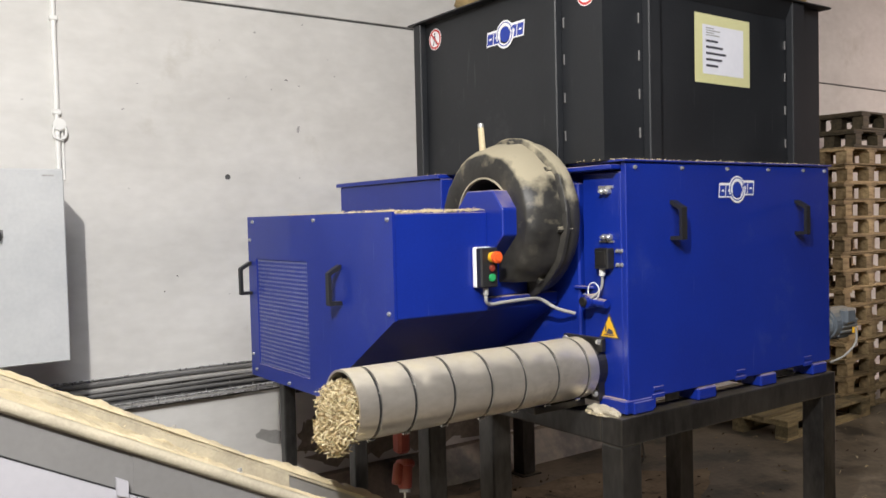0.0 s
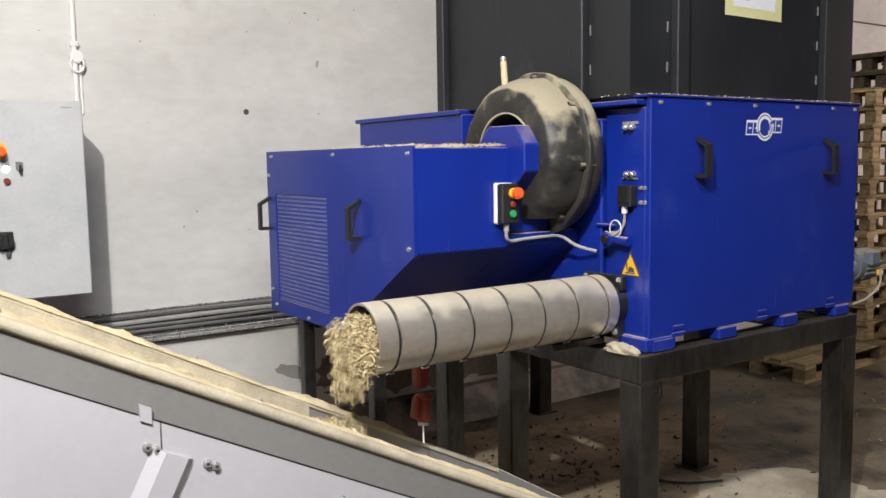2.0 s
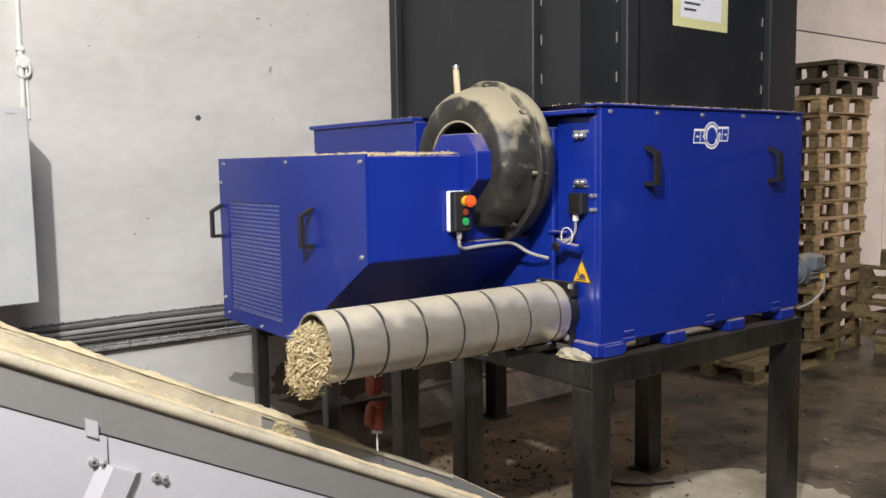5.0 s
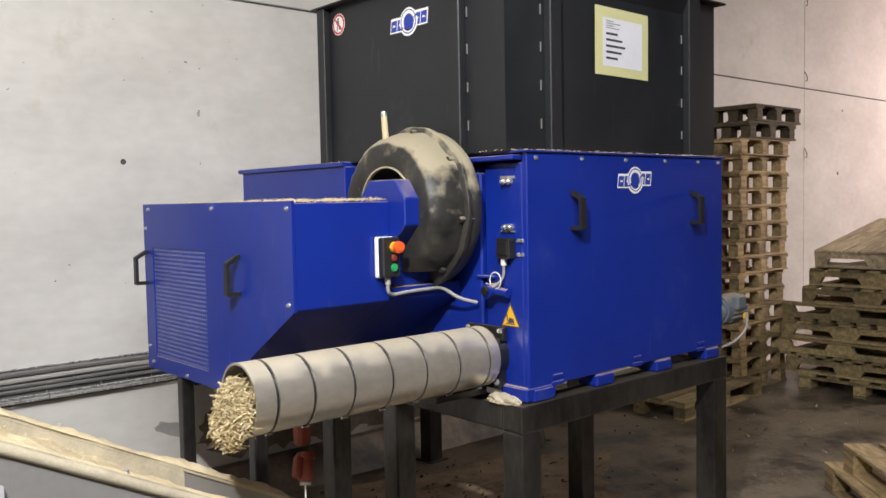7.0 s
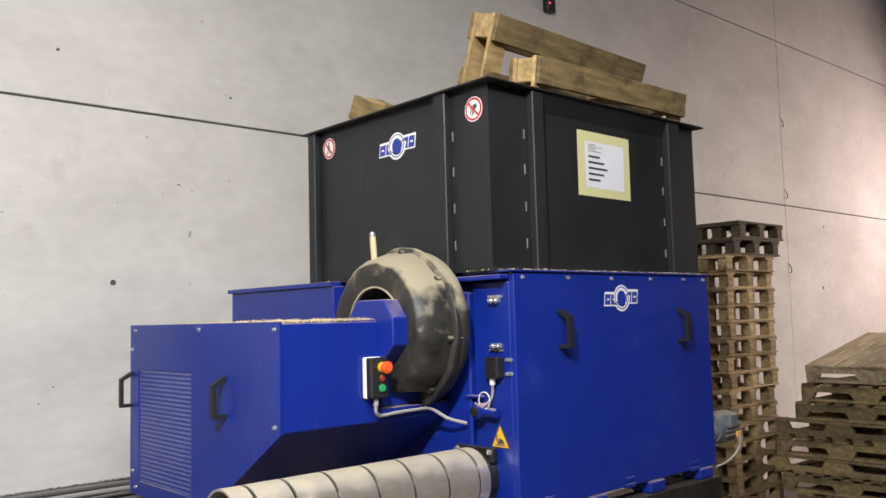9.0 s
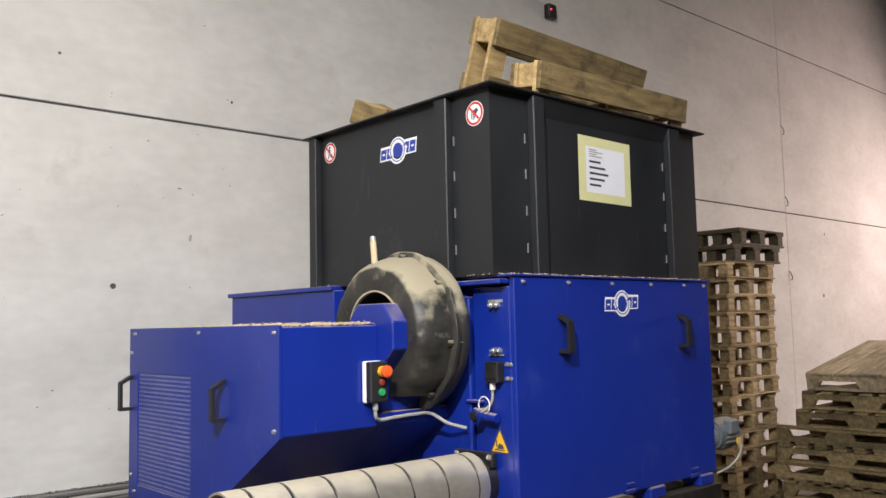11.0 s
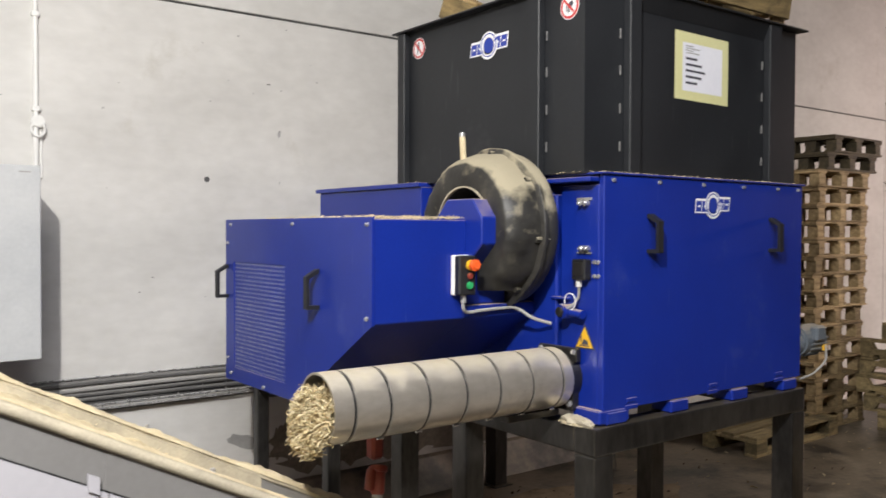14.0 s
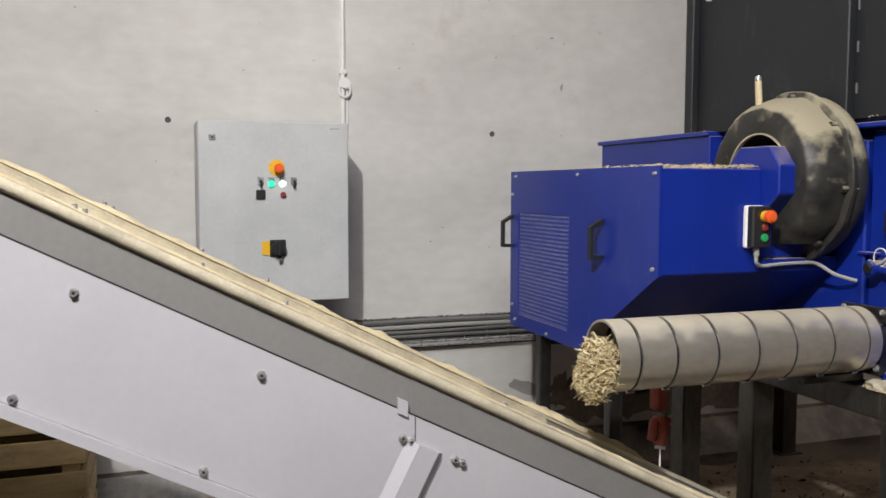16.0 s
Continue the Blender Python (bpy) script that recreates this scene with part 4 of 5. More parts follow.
def wall_fittings():
    y = WALL_Y
    p = thing("wall_conduit", (-1.4, y, 1.9), "white painted conduit with a cable loop running up the wall", "conduit")
    part("conduit", rod((-1.402, y - 0.014, 1.86), (-1.402, y - 0.014, ZC), 0.012, 12), M["white"], p)
    part("cable_drop", rod((-1.378, y - 0.008, 1.86), (-1.378, y - 0.008, 2.10), 0.006, 8), M["white"], p)
    for z in (2.18, 2.62, 3.2):
        part("conduit_clip", box(-1.42, -1.384, y - 0.028, y, z - 0.012, z + 0.012, 0.003), M["white"], p)
    part("junction_box", rod((-1.395, y, 2.12), (-1.395, y - 0.035, 2.12), 0.03, 20, bevel=0.005), M["white"], p)
    part("loop", cable([(-1.395 + 0.03 * math.cos(a), y - 0.03, 2.085 + 0.035 * math.sin(a)) for a in [i * 0.628 for i in range(11)]], 0.006), M["white"], p)
    for z in (2.08, 2.90, 3.70):
        hk = thing("wall_hook", (6.82, y, z), "small dark iron lifting hook set in the wall joint", "hook", "hooks in the wall joint")
        part("hook", cable([(6.82, y + 0.004, z + 0.07), (6.82, y - 0.02, z + 0.04), (6.835, y - 0.025, z + 0.0), (6.825, y - 0.025, z - 0.03), (6.81, y - 0.02, z - 0.03)], 0.0045, seg=6), M["steel"], hk)
    # scuffs and knocks in the paint
    rng = random.Random(8)
    marks = [(-0.36, 0.46, 0.11, 0.045, "cable"), (-0.15, 2.15, 0.012, 0.02, "cable")]
    marks += [(rng.uniform(-3.2, 0.4), rng.uniform(1.1, 3.6), rng.uniform(0.003, 0.011), rng.uniform(0.002, 0.005), rng.choice(("cable", "cable", "steel"))) for _ in range(60)]
    for x, z, w, h, m in marks:
        n = 14
        lean = rng.uniform(-0.4, 0.6)
        bm = bmesh.new()
        pts = []
        for i in range(n):
            a = 2 * math.pi * i / n
            r = rng.uniform(0.55, 1.1)
            pts.append(bm.verts.new((x + w * r * math.cos(a), y - 0.0012, z + h * r * math.sin(a) + lean * w * r * math.cos(a))))
        bm.faces.new(pts)
        sc = thing("scuff_mark", (x, y, z), "grey scuff in the white wall paint", "scuff", "scuffs in the paint")
        part("scuff", bm, M[m], sc)
    # brown patches paint the machine's shade together with dirt on the wall foot
    for x, z, w, h in ((0.15, 0.34, 0.35, 0.13), (0.75, 0.33, 0.42, 0.15), (1.25, 0.30, 0.3, 0.12), (-0.12, 0.42, 0.10, 0.12), (0.45, 0.52, 0.2, 0.07)):
        n = 46
        bm = bmesh.new()
        bm.faces.new([bm.verts.new((x + w * (0.85 + 0.5 * noise.noise((3 * math.cos(a), 3 * math.sin(a), x * 7))) * math.cos(a), y - 0.0016 - 0.0004 * x, max(0.19, z + h * (0.85 + 0.6 * noise.noise((4 * math.cos(a), 4 * math.sin(a), x * 5))) * math.sin(a)))) for a in [2 * math.pi * i / n for i in range(n)]])
        gm = thing("wall_grime", (x, y, z), "brown patch painting dirt and the machine's shade on the wall foot", "dirt", "dirt on the wall foot")
        part("shade_dirt", bm, M["shade_dirt"], gm)
    # old anchor holes in the panels
    for x, z, r in ((-0.569, 1.883, 0.015), (-2.259, 1.914, 0.015), (0.1, 2.95, 0.008), (-0.85, 3.05, 0.008), (7.64, 1.883, 0.02), (7.75, 2.6, 0.014)):
        h = thing("anchor_hole", (x, y, z), "dark drilled anchor hole in the concrete wall", "hole", "anchor holes")
        part("hole", rod((x, y, z), (x, y - 0.0015, z), r, 14), M["seam"], h)
    det = thing("wall_sensor", (2.9, y, 4.15), "small dark wall sensor with a red light", "sensor")
    part("sensor_body", box(2.86, 2.96, y - 0.06, y, 4.08, 4.2, 0.01), M["black"], det)
    part("sensor_lamp", box(2.875, 2.888, y - 0.065, y - 0.06, 4.14, 4.153), glow("sensor_red", (0.9, 0.05, 0.05), 2.0), det)
    # cable run along the wall: wire mesh tray with cables
    t = thing("cable_tray", (-1.5, y, 0.72), "wire cable tray with dusty cables along the wall", "cable tray")
    xa, xb = X0 + 0.5, 0.9
    for yy, zz in ((-0.012, 0.893), (-0.02, 0.845), (-0.05, 0.742), (-0.055, 0.765)):
        part("tray_wire", rod((xa, y + yy, zz), (xb, y + yy, zz), 0.004, 6), M["zinc"], t)
    for i in range(int((xb + 3.2) / 0.13)):
        x = -3.2 + 0.13 * i
        part("tray_rung", cable([(x, y - 0.008, 0.897), (x, y - 0.012, 0.75), (x, y - 0.03, 0.741), (x, y - 0.054, 0.743), (x, y - 0.055, 0.768)], 0.003, seg=5), M["zinc"], t)
    rng = random.Random(5)
    # dark strip stands in for the shade of tray and cables on the wall
    part("tray_shade", box(xa, xb, y - 0.006, y - 0.001, 0.722, 0.835), M["cable_dark"], t, "dark strip painting the tray's shade on the wall")
    for yy, zz, r, m in ((-0.022, 0.872, 0.014, "cable_dark"), (-0.022, 0.842, 0.013, "cable"), (-0.02, 0.818, 0.010, "cable_dark"), (-0.02, 0.79, 0.010, "cable_dark"), (-0.028, 0.754, 0.010, "white"), (-0.042, 0.752, 0.007, "cable")):
        pts = [(xa + (xb - xa) * i / 16, y + yy + rng.uniform(-0.003, 0.003), zz + rng.uniform(-0.004, 0.004)) for i in range(17)]
        part("tray_cable", cable(pts, r, seg=8), M[m], t)


cabinet()
wall_fittings()


# ---------------- pallets ----------------
def pallet(at, lx, ly, material, label, bw=0.07, thin=0.0):
    """Boards along x on three stringers, nine blocks and three runners."""
    p = thing("pallet", at, label, "pallet", "wooden pallets")
    ox, oy, oz = at
    w = 0.1 if ly > 0.7 else 0.09

    def plank(name, x0, x1, y0, y1, z0, z1):
        part(name, box(ox + x0, ox + x1, oy + y0, oy + y1, oz + z0, oz + z1, 0.003), material, p)
    n = 5 if ly > 0.7 else 4
    for i in range(n):
        wi = 0.145 if i % 2 == 0 else 0.1
        c = -ly / 2 + 0.0725 + (ly - 0.145) * i / (n - 1)
        plank("deck_board", -lx / 2, lx / 2, c - wi / 2, c + wi / 2, 0.122 + thin, 0.144)
    for i in (-1, 0, 1):
        c = i * (lx / 2 - 0.0725)
        plank("stringer", c - 0.0725, c + 0.0725, -ly / 2, ly / 2, 0.1 + 1.5 * thin, 0.1215 + thin)
        for j in (-1, 0, 1):
            d = j * (ly / 2 - w / 2)
            plank("block", c - bw, c + bw, d - w / 2, d + w / 2, 0.0222 - thin, 0.0998 + 1.5 * thin)
    for j in (-1, 0, 1):
        d = j * (ly / 2 - w / 2)
        plank("runner", -lx / 2, lx / 2, d - w / 2, d + w / 2, 0.0, 0.022 - thin)
    return p


def double_pallet(lx, ly, label):
    """A two-sided pallet: boards along x on both faces, stringers across, blocks between."""
    p = thing("pallet", (0, 0, 0), label, "pallet", "wooden pallets")

    def plank(name, x0, x1, y0, y1, z0, z1, material):
        part(name, box(x0, x1, y0, y1, z0, z1, 0.003), material, p)
    for z0, z1 in ((0.0, 0.022), (0.145, 0.167)):
        for i in range(5):
            c = -ly / 2 + 0.055 + (ly - 0.11) * i / 4
            plank("deck_board", -lx / 2, lx / 2, c - 0.055, c + 0.055, z0, z1, M["wood_damp"])
    for i in (-1, 0, 1):
        c = i * (lx / 2 - 0.05)
        for z0, z1 in ((0.0225, 0.04), (0.127, 0.1445)):
            plank("stringer", c - 0.052, c + 0.05, -ly / 2 - 0.004, ly / 2, z0, z1, M["wood_fresh"])
        for j in (-1, 0, 1):
            d = j * (ly / 2 - 0.05)
            plank("block", c - 0.045, c + 0.045, d - 0.048, d + 0.048, 0.0405, 0.1265, M["wood_fresh"])
    return p


def notched_pallet(lx, ly, label, material=None, boards=7):
    """Boards along x on both faces of three stringers along y, the outer ones with two notches."""
    p = thing("pallet", (0, 0, 0), label, "pallet", "wooden pallets")
    wood = material or M["wood_old"]
    h, q = ly / 2, ly / 4
    prof = [(-h, 0.0222), (-q - 0.17, 0.0222), (-q - 0.14, 0.078), (-q + 0.14, 0.078), (-q + 0.17, 0.0222), (q - 0.17, 0.0222), (q - 0.14, 0.078), (q + 0.14, 0.078), (q + 0.17, 0.0222), (h, 0.0222), (h, 0.1235), (-h, 0.1235)]
    for x in (-lx / 2 + 0.02, 0, lx / 2 - 0.02):
        # unnotched middle stringer, added to block the bright wall so the gaps stay dark
        solid_mid = [(-h, 0.0222), (h, 0.0222), (h, 0.1235), (-h, 0.1235)]
        part("stringer", prism_x(prof if x else solid_mid, x - 0.02, x + 0.02), wood, p)
    for i in range(boards):
        c = -h + 0.06 + (ly - 0.12) * i / (boards - 1)
        part("deck_board", box(-lx / 2 - 0.012, lx / 2 + 0.012, c - 0.052, c + 0.052, 0.124, 0.146, 0.003), wood, p)
    for x in (-lx / 2 + 0.045, 0, lx / 2 - 0.045):
        part("bottom_board", box(x - 0.05, x + 0.05, -h, h, 0.0, 0.022, 0.003), wood, p)
    return p


def pallets():
    rng = random.Random(11)
    old = pallet((4.62, 1.78, 0.0), 0.82, 0.45, M["wood"], "worn wooden half pallet in a tall stack by the wall", 0.045, 0.008)
    old.scale = (1, 1, 0.98)
    for i in range(1, 15):
        copy_thing(old, pose(4.62 + rng.uniform(-0.03, 0.03), 1.78 + rng.uniform(-0.015, 0.015), 0.1417 * i, 0, 0, rng.uniform(-1.5, 1.5)))
    dark = pallet((4.75, 1.77, 0.1417 * 15), 0.82, 0.45, M["wood_dark"], "dark weathered half pallet on top of the tall stack", 0.045, 0.004)
    copy_thing(dark, pose(4.85, 1.77, 0.1445 * 16 - 0.04, 0, 0, 1))
    big = pallet((5.32, 0.80, 0.0), 1.2, 1.0, M["wood_old"], "weathered wooden pallet in an uneven stack")
    notched = notched_pallet(1.2, 1.05, "heavy weathered pallet with notched side boards in an uneven stack")
    notched.matrix_basis = pose(5.33, 0.90, 0.146, 0, 0, 1)
    for i, (dx, dy, a, over) in enumerate(((-0.02, 0.93, -2, 180), (0.0, 0.93, 1, 0), (0.01, 0.92, -1, 180), (0.04, 0.78, 2, 0), (0.08, 0.72, -1, 0))):
        z = 0.146 + 0.1475 * (i + 1)
        copy_thing(notched, pose(5.32 + dx, dy, z + (0.146 if over else 0), over, 0, a))
    lid = notched_pallet(1.25, 1.05, "paler worn pallet lying aslant on top of a stack", M["wood_grey"], 9)
    lid.matrix_basis = pose(5.40, 0.66, 0.146 + 0.1475 * 6 + 0.125, 0, -10.5, -1)
    prop = thing("wood_block", (5.85, 0.66, 1.18), "rough timber block propping up the slanting pallet", "timber")
    part("block", box(5.80, 5.92, 0.30, 1.02, 0.146 + 0.1475 * 6, 0.146 + 0.1475 * 6 + 0.175, 0.006), M["wood_old"], prop)
    # low pile on the open floor
    low = pallet((0, 0, 0), 1.2, 0.8, M["wood"], "pale worn pallet in a low pile on the open floor", 0.06, 0.003)
    low.matrix_basis = pose(2.33, -0.64, 0.0, 0, 0, 44)
    copy_thing(low, pose(2.28, -0.775, 0.1445, 0, 0, 45))
    # single pallet behind the stand
    behind = pallet((0, 0, 0), 1.2, 0.8, M["wood_old"], "weathered pallet lying on the floor behind the stand")
    behind.matrix_basis = pose(3.72, 1.80, 0.0, 0, 0, 2)
    # three pallets standing on edge in the hopper
    for lx, ly, m in ((1.02, 1.03, pose(0.70, 0.379, 2.377, -72, 1.5, 0)), (1.05, 0.85, pose(0.80, 0.129, 2.266, -82, -0.5, 0)), (0.86, 0.75, pose(0.2, 0.78, 2.15, 90, 28, -90))):
        top = double_pallet(lx, ly, "stained pine pallet standing on edge in the hopper")
        top.matrix_basis = m
    # crate of boards behind the conveyor
    c = thing("board_crate", (-3.1, 1.6, 0), "pine board crate behind the conveyor", "crate")
    for i in range(5):
        z = 0.09 + i * 0.135
        part("front_board", box(-3.62, -2.61, 1.50, 1.522, z, z + 0.1, 0.003), M["wood_pale"], c)
        part("end_board", box(-2.632, -2.61, 1.524, 2.1, z, z + 0.1, 0.003), M["wood_pale"], c)
    for x in (-3.61, -2.70):
        part("corner_post", box(x, x + 0.066, 1.524, 1.58, 0, 0.73, 0.003), M["wood_pale"], c)
    part("filling", box(-3.58, -2.65, 1.585, 2.08, 0.02, 0.70, 0.01), M["wood_old"], c, "dark wood stacked inside the crate")


pallets()


# ---------------- wood chips and dust ----------------
def chip_mesh(name, spots, rng, long=(0.015, 0.045), wide=(0.002, 0.006), thick=(0.0008, 0.002), material="chips", curl=1.1):
    """Many small curled splinters at the given spots, as one mesh."""
    verts, faces = [], []
    for x, y, z in spots:
        length, b, c = rng.uniform(*long), rng.uniform(*wide) / 2, rng.uniform(*thick) / 2
        m = Euler((rng.uniform(0, 6.3), rng.uniform(-0.9, 0.9), rng.uniform(0, 6.3))).to_matrix()
        bend = rng.uniform(-curl, curl)
        k = len(verts)
        u, w, turn = -length / 2, 0.0, -bend
        for i in range(4):
            taper = (0.55, 1.0, 0.9, 0.35)[i]
            for sy, sz in ((-1, -1), (1, -1), (1, 1), (-1, 1)):
                verts.append(tuple(m @ Vector((u, sy * b * taper, w + sz * c)) + Vector((x, y, z))))
            u, w, turn = u + length / 3 * math.cos(turn), w + length / 3 * math.sin(turn), turn + bend
        faces += [(k, k + 3, k + 2, k + 1), (k + 12, k + 13, k + 14, k + 15)]
        for r in (k, k + 4, k + 8):
            faces += [(r + i, r + (i + 1) % 4, r + 4 + (i + 1) % 4, r + 4 + i) for i in range(4)]
    me = bpy.data.meshes.new(name)
    me.from_pydata(verts, [], faces)
    me.materials.append(M[material])
    return me


def strewn(name, spots, rng, label, category, **kw):
    ob = new(name, chip_mesh(name, spots, rng, **kw))
    return tagged(ob, label, category, kind="stuff")


def lumpy_strip(name, y0, y1, k, x0, x1, height, label, nx=260, ny=7, seed=0.0, edge=0.0):
    """A heap of sawdust lying along the conveyor's slope."""
    bm = bmesh.new()
    grid = []
    for i in range(nx + 1):
        x = x0 + (x1 - x0) * i / nx
        row = []
        for j in range(ny + 1):
            v = j / ny
            wob = 0.006 * noise.noise((x * 14, seed, 3.1)) * (1 if j in (0, ny) else 0)
            y = y0 + (y1 - y0) * v + wob
            bell = math.sin(math.pi * v) ** 0.6 if edge == 0 else 1.0
            h = height(x, v) * bell * ((0.65 if edge == 0 else 0.95) + (0.7 if edge == 0 else 0.12) * noise.noise((x * 9, y * 9 + seed, seed)) + (0.5 if edge == 0 else 0.08) * noise.noise((x * 38, y * 38, seed)))
            row.append(bm.verts.new((x, y, cz(x, k) + max(h, -0.002))))
        grid.append(row)
    for a, b in zip(grid, grid[1:]):
        for j in range(ny):
            bm.faces.new((a[j], b[j], b[j + 1], a[j + 1]))
    bm.normal_update()
    ob = solid(name, bm, M["dust"], label, "sawdust", kind="stuff", smooth=False)
    for p in ob.data.polygons:
        p.use_smooth = True
    return ob


def chips():
    rng = random.Random(3)
    lumpy_strip("sawdust_on_rim", CY0 - 0.006, CY0 + 0.046, 0.2685, -4.4, -0.37, lambda x, v: 0.005 + 0.010 * max(0, 1 - abs(x + 0.8) / 0.6), "pale sawdust lying on the conveyor rim", seed=1.7)
    lumpy_strip("sawdust_on_rim", CY1 - 0.016, CY1 + 0.052, 0.268, -4.4, -0.75, lambda x, v: 0.013 + 0.012 * max(0, 1 - abs(x + 1.1) / 0.9), "pale sawdust lying on the conveyor rim", seed=7.7)
    lumpy_strip("chip_bed", CY0 + 0.008, CY1 - 0.008, 0.105, -4.4, -0.72, lambda x, v: bed_depth(x), "bed of wood chips riding on the belt", ny=22, seed=4.2, edge=1.0)
    spots = []
    for _ in range(900):
        x = rng.uniform(-3.4, -0.45)
        spots.append((x, rng.uniform(CY0 + 0.02, CY1 - 0.02), cz(x, 0.105) + bed_depth(x) - 0.005 + rng.uniform(-0.006, 0.006)))
    strewn("loose_chips", spots, rng, "loose splinters on the conveyor bed", "wood chips", long=(0.004, 0.016), wide=(0.0015, 0.004), material="dust")
    # plug of chips in the mouth of the tube
    spots = []
    while len(spots) < 4200:
        u, v, w = rng.gauss(0, 0.5), rng.gauss(0, 0.5), rng.gauss(0, 0.5)
        r = math.sqrt(u * u + v * v + w * w)
        if r > 1:
            continue
        x, y, z = TX0 - 0.006 + 0.056 * u, TY + 0.092 * v, TZ - 0.028 + 0.084 * w - 0.25 * max(0.0, -u) * 0.07
        if x < TX0 - 0.02:
            z -= 0.03
        spots.append((x, y, z))
    strewn("chip_plug", spots, rng, "plug of pale wood splinters in the tube mouth", "wood chips", long=(0.018, 0.068), wide=(0.0012, 0.0072))
    core = bmesh.new()
    bmesh.ops.create_icosphere(core, subdivisions=4, radius=1.0)
    for v in core.verts:
        k = 0.8 + 0.35 * noise.noise(v.co * 4.0) + 0.15 * noise.noise(v.co * 11.0)
        v.co = Vector((TX0 + 0.005 + 0.058 * v.co.x * k, TY + 0.092 * v.co.y * k, TZ - 0.040 + 0.072 * v.co.z * k))
    solid("chip_plug_core", core, M["dust"], "packed sawdust inside the tube mouth", "sawdust", kind="stuff", smooth=True)
    # chips on top of the gear cover, flanges and stand
    spots = [(rng.uniform(-0.74, -0.36), 0.34 + 0.55 * rng.random() ** 2, 1.662 + rng.uniform(0, 0.003)) for _ in range(420)]
    spots += [(rng.uniform(-0.76, -0.70), rng.uniform(0.34, 1.2), 1.663 + rng.uniform(0, 0.002)) for _ in range(120)]
    strewn("chips_on_cover", spots, rng, "wood splinters lying on the gear cover", "wood chips", long=(0.006, 0.026), wide=(0.0012, 0.0032), material="dust")
    spots = [(rng.uniform(-0.02, BX), -0.016 + rng.uniform(0, 0.03), BZ1 + 0.013 + rng.uniform(0, 0.001)) for _ in range(170)]
    spots += [(rng.uniform(-0.09, 0.0), rng.uniform(1.0, 1.9), BZ1 + 0.018) for _ in range(60)]
    spots += [(-0.02 + rng.uniform(-0.05, 0.05), rng.uniform(0.0, 0.3), BZ1 + 0.014) for _ in range(60)]
    strewn("chips_on_flange", spots, rng, "sawdust and splinters on the top flange", "wood chips", long=(0.004, 0.014), wide=(0.0015, 0.004), material="dust")
    spots = []
    heap = bmesh.new()
    bmesh.ops.create_icosphere(heap, subdivisions=4, radius=1.0)
    for v in heap.verts:
        q = 0.85 + 0.3 * noise.noise(v.co * 2.5) + 0.1 * noise.noise(v.co * 8.0)
        v.co = Vector((-0.052 + 0.036 * v.co.x * q, 0.075 + 0.085 * v.co.y * q, 0.920 + 0.038 * max(v.co.z, -0.02) * q))
    solid("sawdust_heap", heap, M["rim"], "smooth heap of sawdust on the stand corner", "sawdust", kind="stuff", smooth=True)
    for _ in range(260):
        a, r = rng.uniform(0, 6.3), 0.075 * math.sqrt(rng.random())
        spots.append((-0.052 + r * math.cos(a) * 0.5, 0.085 + r * math.sin(a), 0.921 + 0.035 * (1 - r / 0.075) * rng.random()))
    strewn("chips_on_stand", spots, rng, "loose sawdust on the stand corner", "wood chips", long=(0.003, 0.010), wide=(0.0012, 0.003), material="dust")
    # debris on the floor
    spots = [(rng.uniform(-0.6, 3.4), rng.uniform(-0.6, 2.15), rng.uniform(0.001, 0.006)) for _ in range(120)]
    spots += [(rng.gauss(0.4, 0.5), rng.gauss(1.2, 0.45), rng.uniform(0.001, 0.008)) for _ in range(160)]
    strewn("floor_debris", [p for p in spots if p[1] < 2.2], rng, "bark and splinters scattered on the floor", "debris", long=(0.008, 0.045), wide=(0.004, 0.014), thick=(0.001, 0.004), material="bark", curl=0.6)
    spots = [(rng.uniform(0.2, 5.0), rng.uniform(-0.8, 1.8), 0.002) for _ in range(160)]
    strewn("floor_litter", spots, rng, "pale splinters scattered on the floor", "debris", long=(0.01, 0.05), wide=(0.003, 0.01))
    # red plug hanging from its cable under the tube
    p = thing("power_plug", (-0.72, 0.4, 0.72), "red industrial plug hanging under the tube", "plug")
    part("socket_box", box(-0.715, -0.665, 0.40, 0.45, 0.82, 0.93, 0.01), M["red"], p)
    part("plug_body", rod((-0.70, 0.385, 0.80), (-0.722, 0.36, 0.715), 0.024, 20, bevel=0.005), M["red"], p)
    part("plug_collar", rod((-0.70, 0.387, 0.805), (-0.706, 0.38, 0.785), 0.033, 20, bevel=0.004), M["red"], p)
    part("plug_handle", rod((-0.728, 0.385, 0.80), (-0.752, 0.365, 0.735), 0.018, 14, bevel=0.004), M["red"], p)
    part("plug_tip", rod((-0.722, 0.36, 0.715), (-0.724, 0.358, 0.705), 0.019, 16), M["cable"], p)
    part("hanging_cable", rod((-0.724, 0.358, 0.705), (-0.724, 0.357, 0.645), 0.003, 8), M["white"], p)
    part("plug_hanger", rod((-0.69, 0.425, 0.93), (-0.69, 0.30, 0.99), 0.006, 8), M["steel"], p)
    # loose cable on the floor
    c = thing("floor_cable", (0.6, 0.5, 0.0), "dark cable lying in curves on the floor", "cable")
    part("cable_run", cable([(0.93, 0.90, 0.01), (0.92, 0.74, 0.012), (0.98, 0.66, 0.01), (1.06, 0.60, 0.012), (1.16, 0.56, 0.01)], 0.007), M["black"], c)
    rng2 = random.Random(17)

    def sheet_of(cx, cy, rx, ry, z, seed):
        """An irregular thin spread lying on the floor."""
        bm = bmesh.new()
        n = 90
        def reach(a, k):
            return 0.85 + 0.35 * noise.noise((2 * math.cos(a), 2 * math.sin(a), k)) + 0.14 * noise.noise((9 * math.cos(a), 9 * math.sin(a), k))
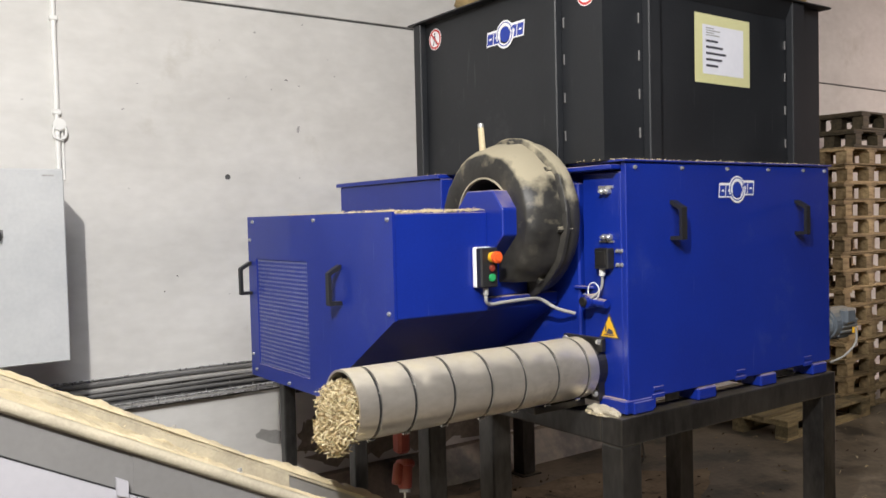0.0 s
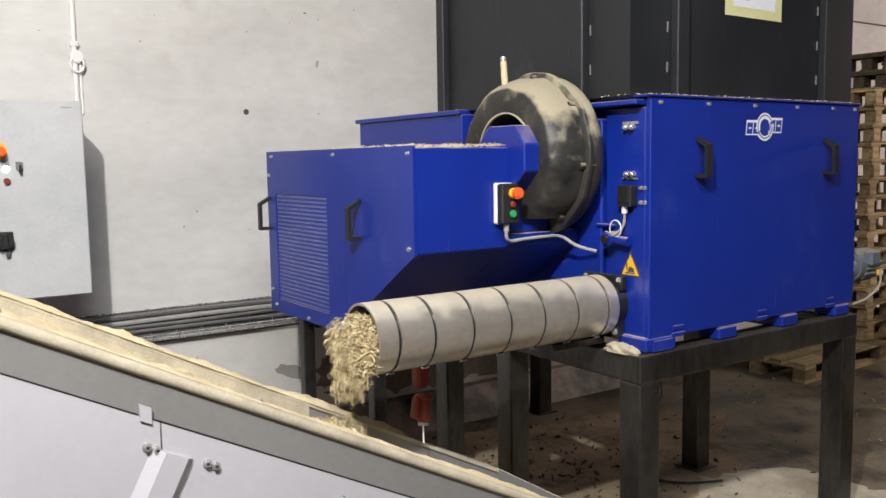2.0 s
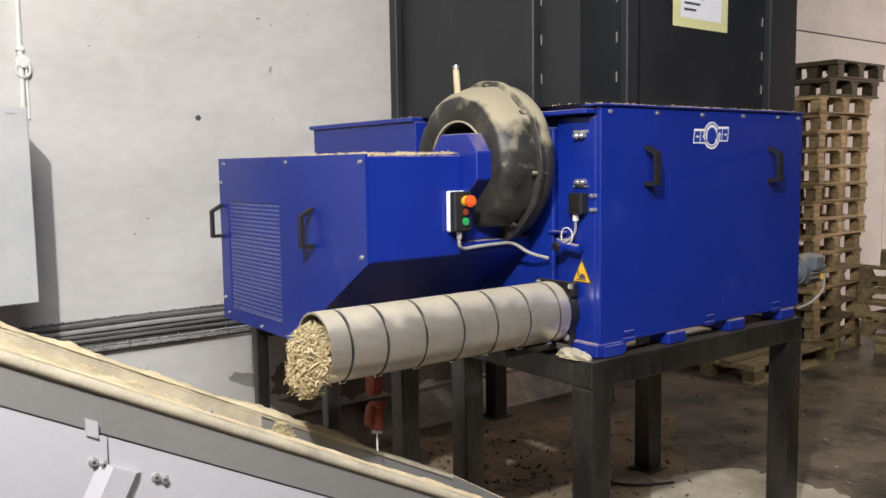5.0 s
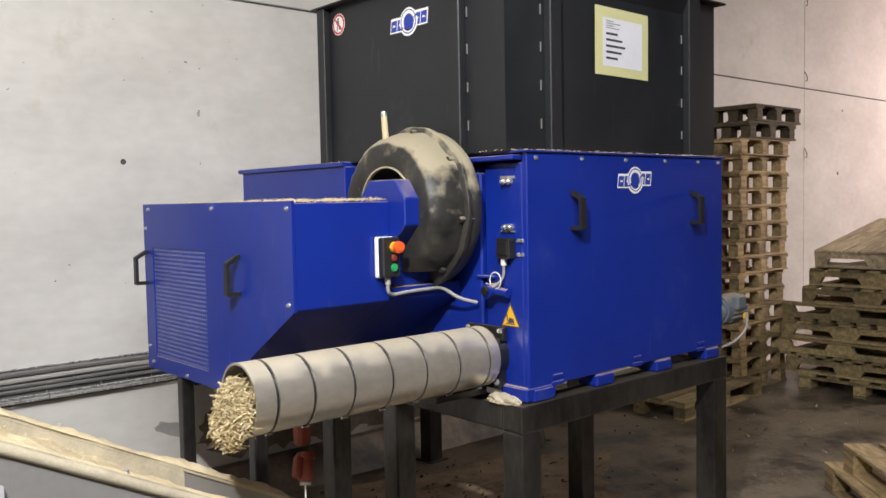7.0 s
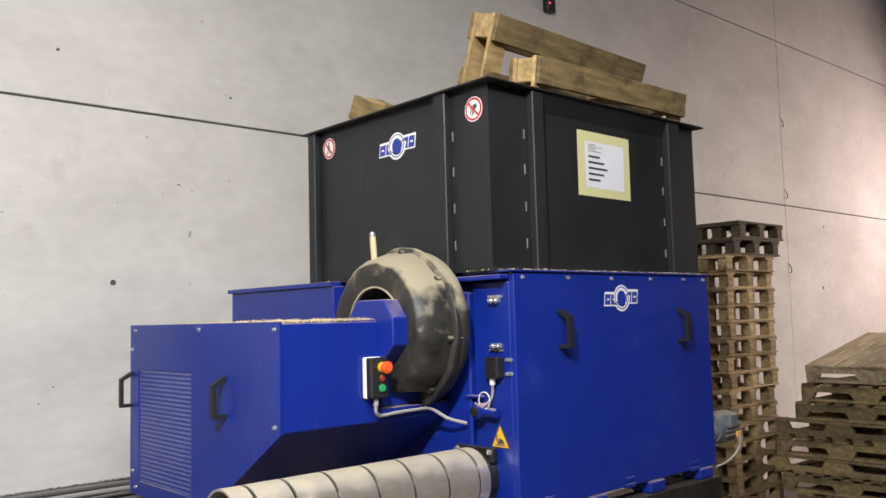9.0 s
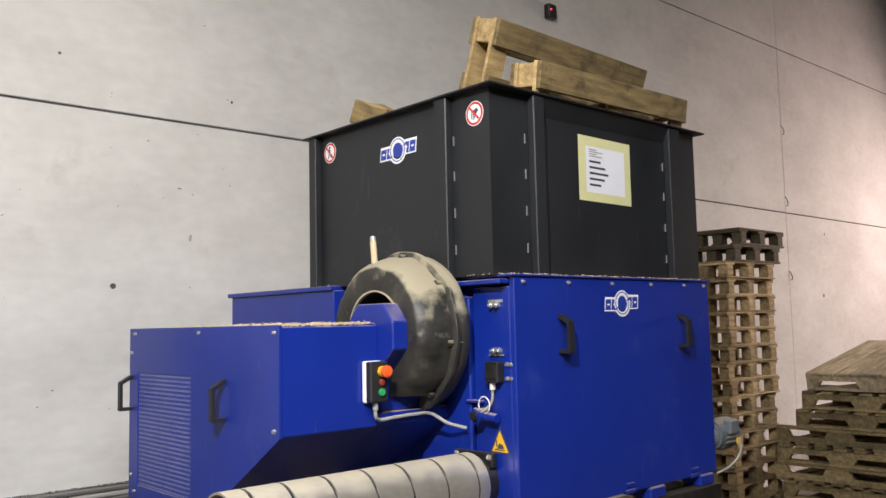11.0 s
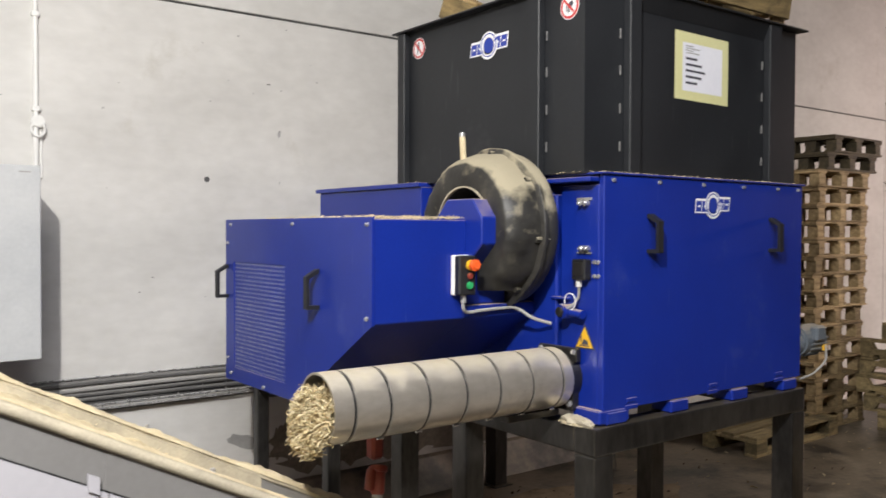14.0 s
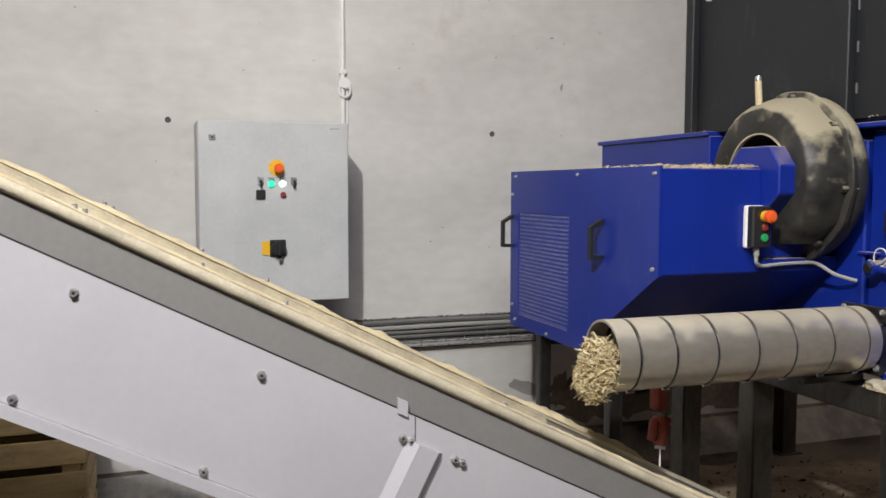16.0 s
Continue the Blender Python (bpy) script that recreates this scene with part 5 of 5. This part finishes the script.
        angles = [2 * math.pi * i / n for i in range(n)]
        bm.faces.new([bm.verts.new((cx + rx * reach(a, seed) * math.cos(a), cy + ry * reach(a, seed + 3) * math.sin(a), z)) for a in angles])
        return bm
    solid("dirt_on_floor", sheet_of(0.35, 1.15, 1.7, 1.05, 0.003, 2.2), M["trodden_dirt"], "brown trodden dirt and bark under the machine", "dirt", kind="stuff")
    # pale sheet paints the pool of light on the floor before the stand
    solid("light_pool_on_floor", sheet_of(1.15, -0.12, 0.72, 0.82, 0.007, 1.3), M["floor_light"], "pale sheet painting a pool of light on the floor before the stand", "sawdust", kind="stuff")
    spots = [(rng2.gauss(0.5, 0.6), rng2.gauss(1.1, 0.5), 0.006) for _ in range(260)]
    strewn("floor_dirt", [q for q in spots if q[1] < 2.1], rng2, "clods of dirt and bark on the floor under the machine", "debris", long=(0.01, 0.06), wide=(0.006, 0.022), thick=(0.001, 0.005), material="bark", curl=0.5)
    b = thing("floor_board", (-2.3, 2.0, 0.0), "thin grey board lying on the floor by the wall", "board")
    part("board", box(-2.45, -2.0, 1.9, 2.15, 0.001, 0.02, 0.003), M["cable"], b)
    e = thing("cable_end", (0.1, 0.55, 0.0), "pale cable hanging from the stand", "cable")
    part("hanging_loop", cable([(0.211, 0.15, 0.84), (0.231, 0.15, 0.767), (0.243, 0.15, 0.697), (0.231, 0.16, 0.667), (0.201, 0.16, 0.717)], 0.004), M["cable_dark"], e)


M["bark"] = surface("bark_debris", (0.05, 0.032, 0.02), (0.16, 0.11, 0.07), 0.9, 0, 20, 90, 0.2)
chips()

CLUMPS = []


def clumps():
    """Rigid clumps of splinters that leave the tube, fall and ride up on the belt."""
    rng = random.Random(21)
    shapes = []
    for s in range(8):
        spots = []
        while len(spots) < 330:
            u, v, w = (rng.uniform(-1, 1) for _ in range(3))
            if u * u + v * v + w * w < 1:
                spots.append((0.042 * u, 0.042 * v, 0.072 * w))
        shapes.append(chip_mesh("chip_clump", spots, rng, long=(0.008, 0.040), wide=(0.001, 0.005)))
    bursts = ((0.05, 0.4, 5), (0.6, 0.8, 10), (0.85, 1.95, 26), (2.35, 3.2, 24), (4.0, 4.7, 16), (5.05, 6.35, 26), (6.5, 6.7, 5), (8.0, 8.8, 10), (10.0, 10.7, 10), (12.6, 13.6, 7), (13.9, 14.6, 9), (14.9, 15.7, 4))
    for t0, t1, rate in bursts:
        n = max(1, round((t1 - t0) * rate))
        for i in range(n):
            td = t0 + (t1 - t0) * (i + rng.uniform(0.1, 0.9)) / n
            ob = new("chip_clump", shapes[rng.randrange(len(shapes))])
            tagged(ob, "falling clump of pale wood splinters", "wood chips", "clumps of wood chips")
            CLUMPS.append((ob, td, rng.uniform(-0.04, 0.04), rng.uniform(-0.016, 0.008), rng.uniform(0.0, 0.45), rng.uniform(-0.12, 0.1), rng.uniform(-60, 60), rng.uniform(-60, 60)))


clumps()


def motions():
    for ob, td, dy, dz, vx, spread, ra, rb in CLUMPS:
        y0, z0 = TY + dy, TZ + dz
        speed = 0.055

        def tube_x(t):
            return min(TX0 - 0.03 + speed * (td - t), -0.12)
        rows = [(0.0, pose(tube_x(0.0), y0, z0))]
        if td > 0.6:
            hold = td - (-0.12 - TX0 + 0.03) / speed
            if hold > 0.2:
                rows.append((hold, pose(-0.12, y0, z0)))
            rows.append((td - 0.25, pose(tube_x(td - 0.25), y0, z0)))
        rows.append((max(td, 0.04), pose(TX0 - 0.035, y0, z0)))
        land = None
        for k in range(1, 8):
            dt = 0.05 * k
            x, z = TX0 - 0.035 - vx * dt, z0 - 4.9 * dt * dt
            bed = cz(x, 0.105) + bed_depth(x)
            if z <= bed:
                z = bed
                land = (td + dt, x, z)
            rows.append((td + dt, pose(x, y0 + spread * dt * 2, z, ra * k / 4, rb * k / 4, 0)))
            if land:
                break
        tl, x, z = land
        y1, k = y0 + spread * (tl - td) * 2, (tl - td) / 0.05 / 4
        up = 0.42
        sink = -0.085
        for step in (0.6, 1.5, 3.0, 5.0, 7.0):
            nx = x - up * step
            if tl + step < 15.9 and nx > -4.3:
                rows.append((tl + step, pose(nx, y1, cz(nx, 0.105) + BED + sink, ra * k, rb * k, 0)))
        if rows[-1][0] < 16.0:
            nx = max(x - up * (16.0 - tl), -4.3)
            rows.append((16.0, pose(nx, y1, cz(nx, 0.105) + BED + sink, ra * k, rb * k, 0)))
        clean = []
        for t, m in rows:
            if not clean or t > clean[-1][0] + 0.034:
                clean.append((t, m))
        walk(ob, [r for r in clean if r[0] <= 16.0])


motions()
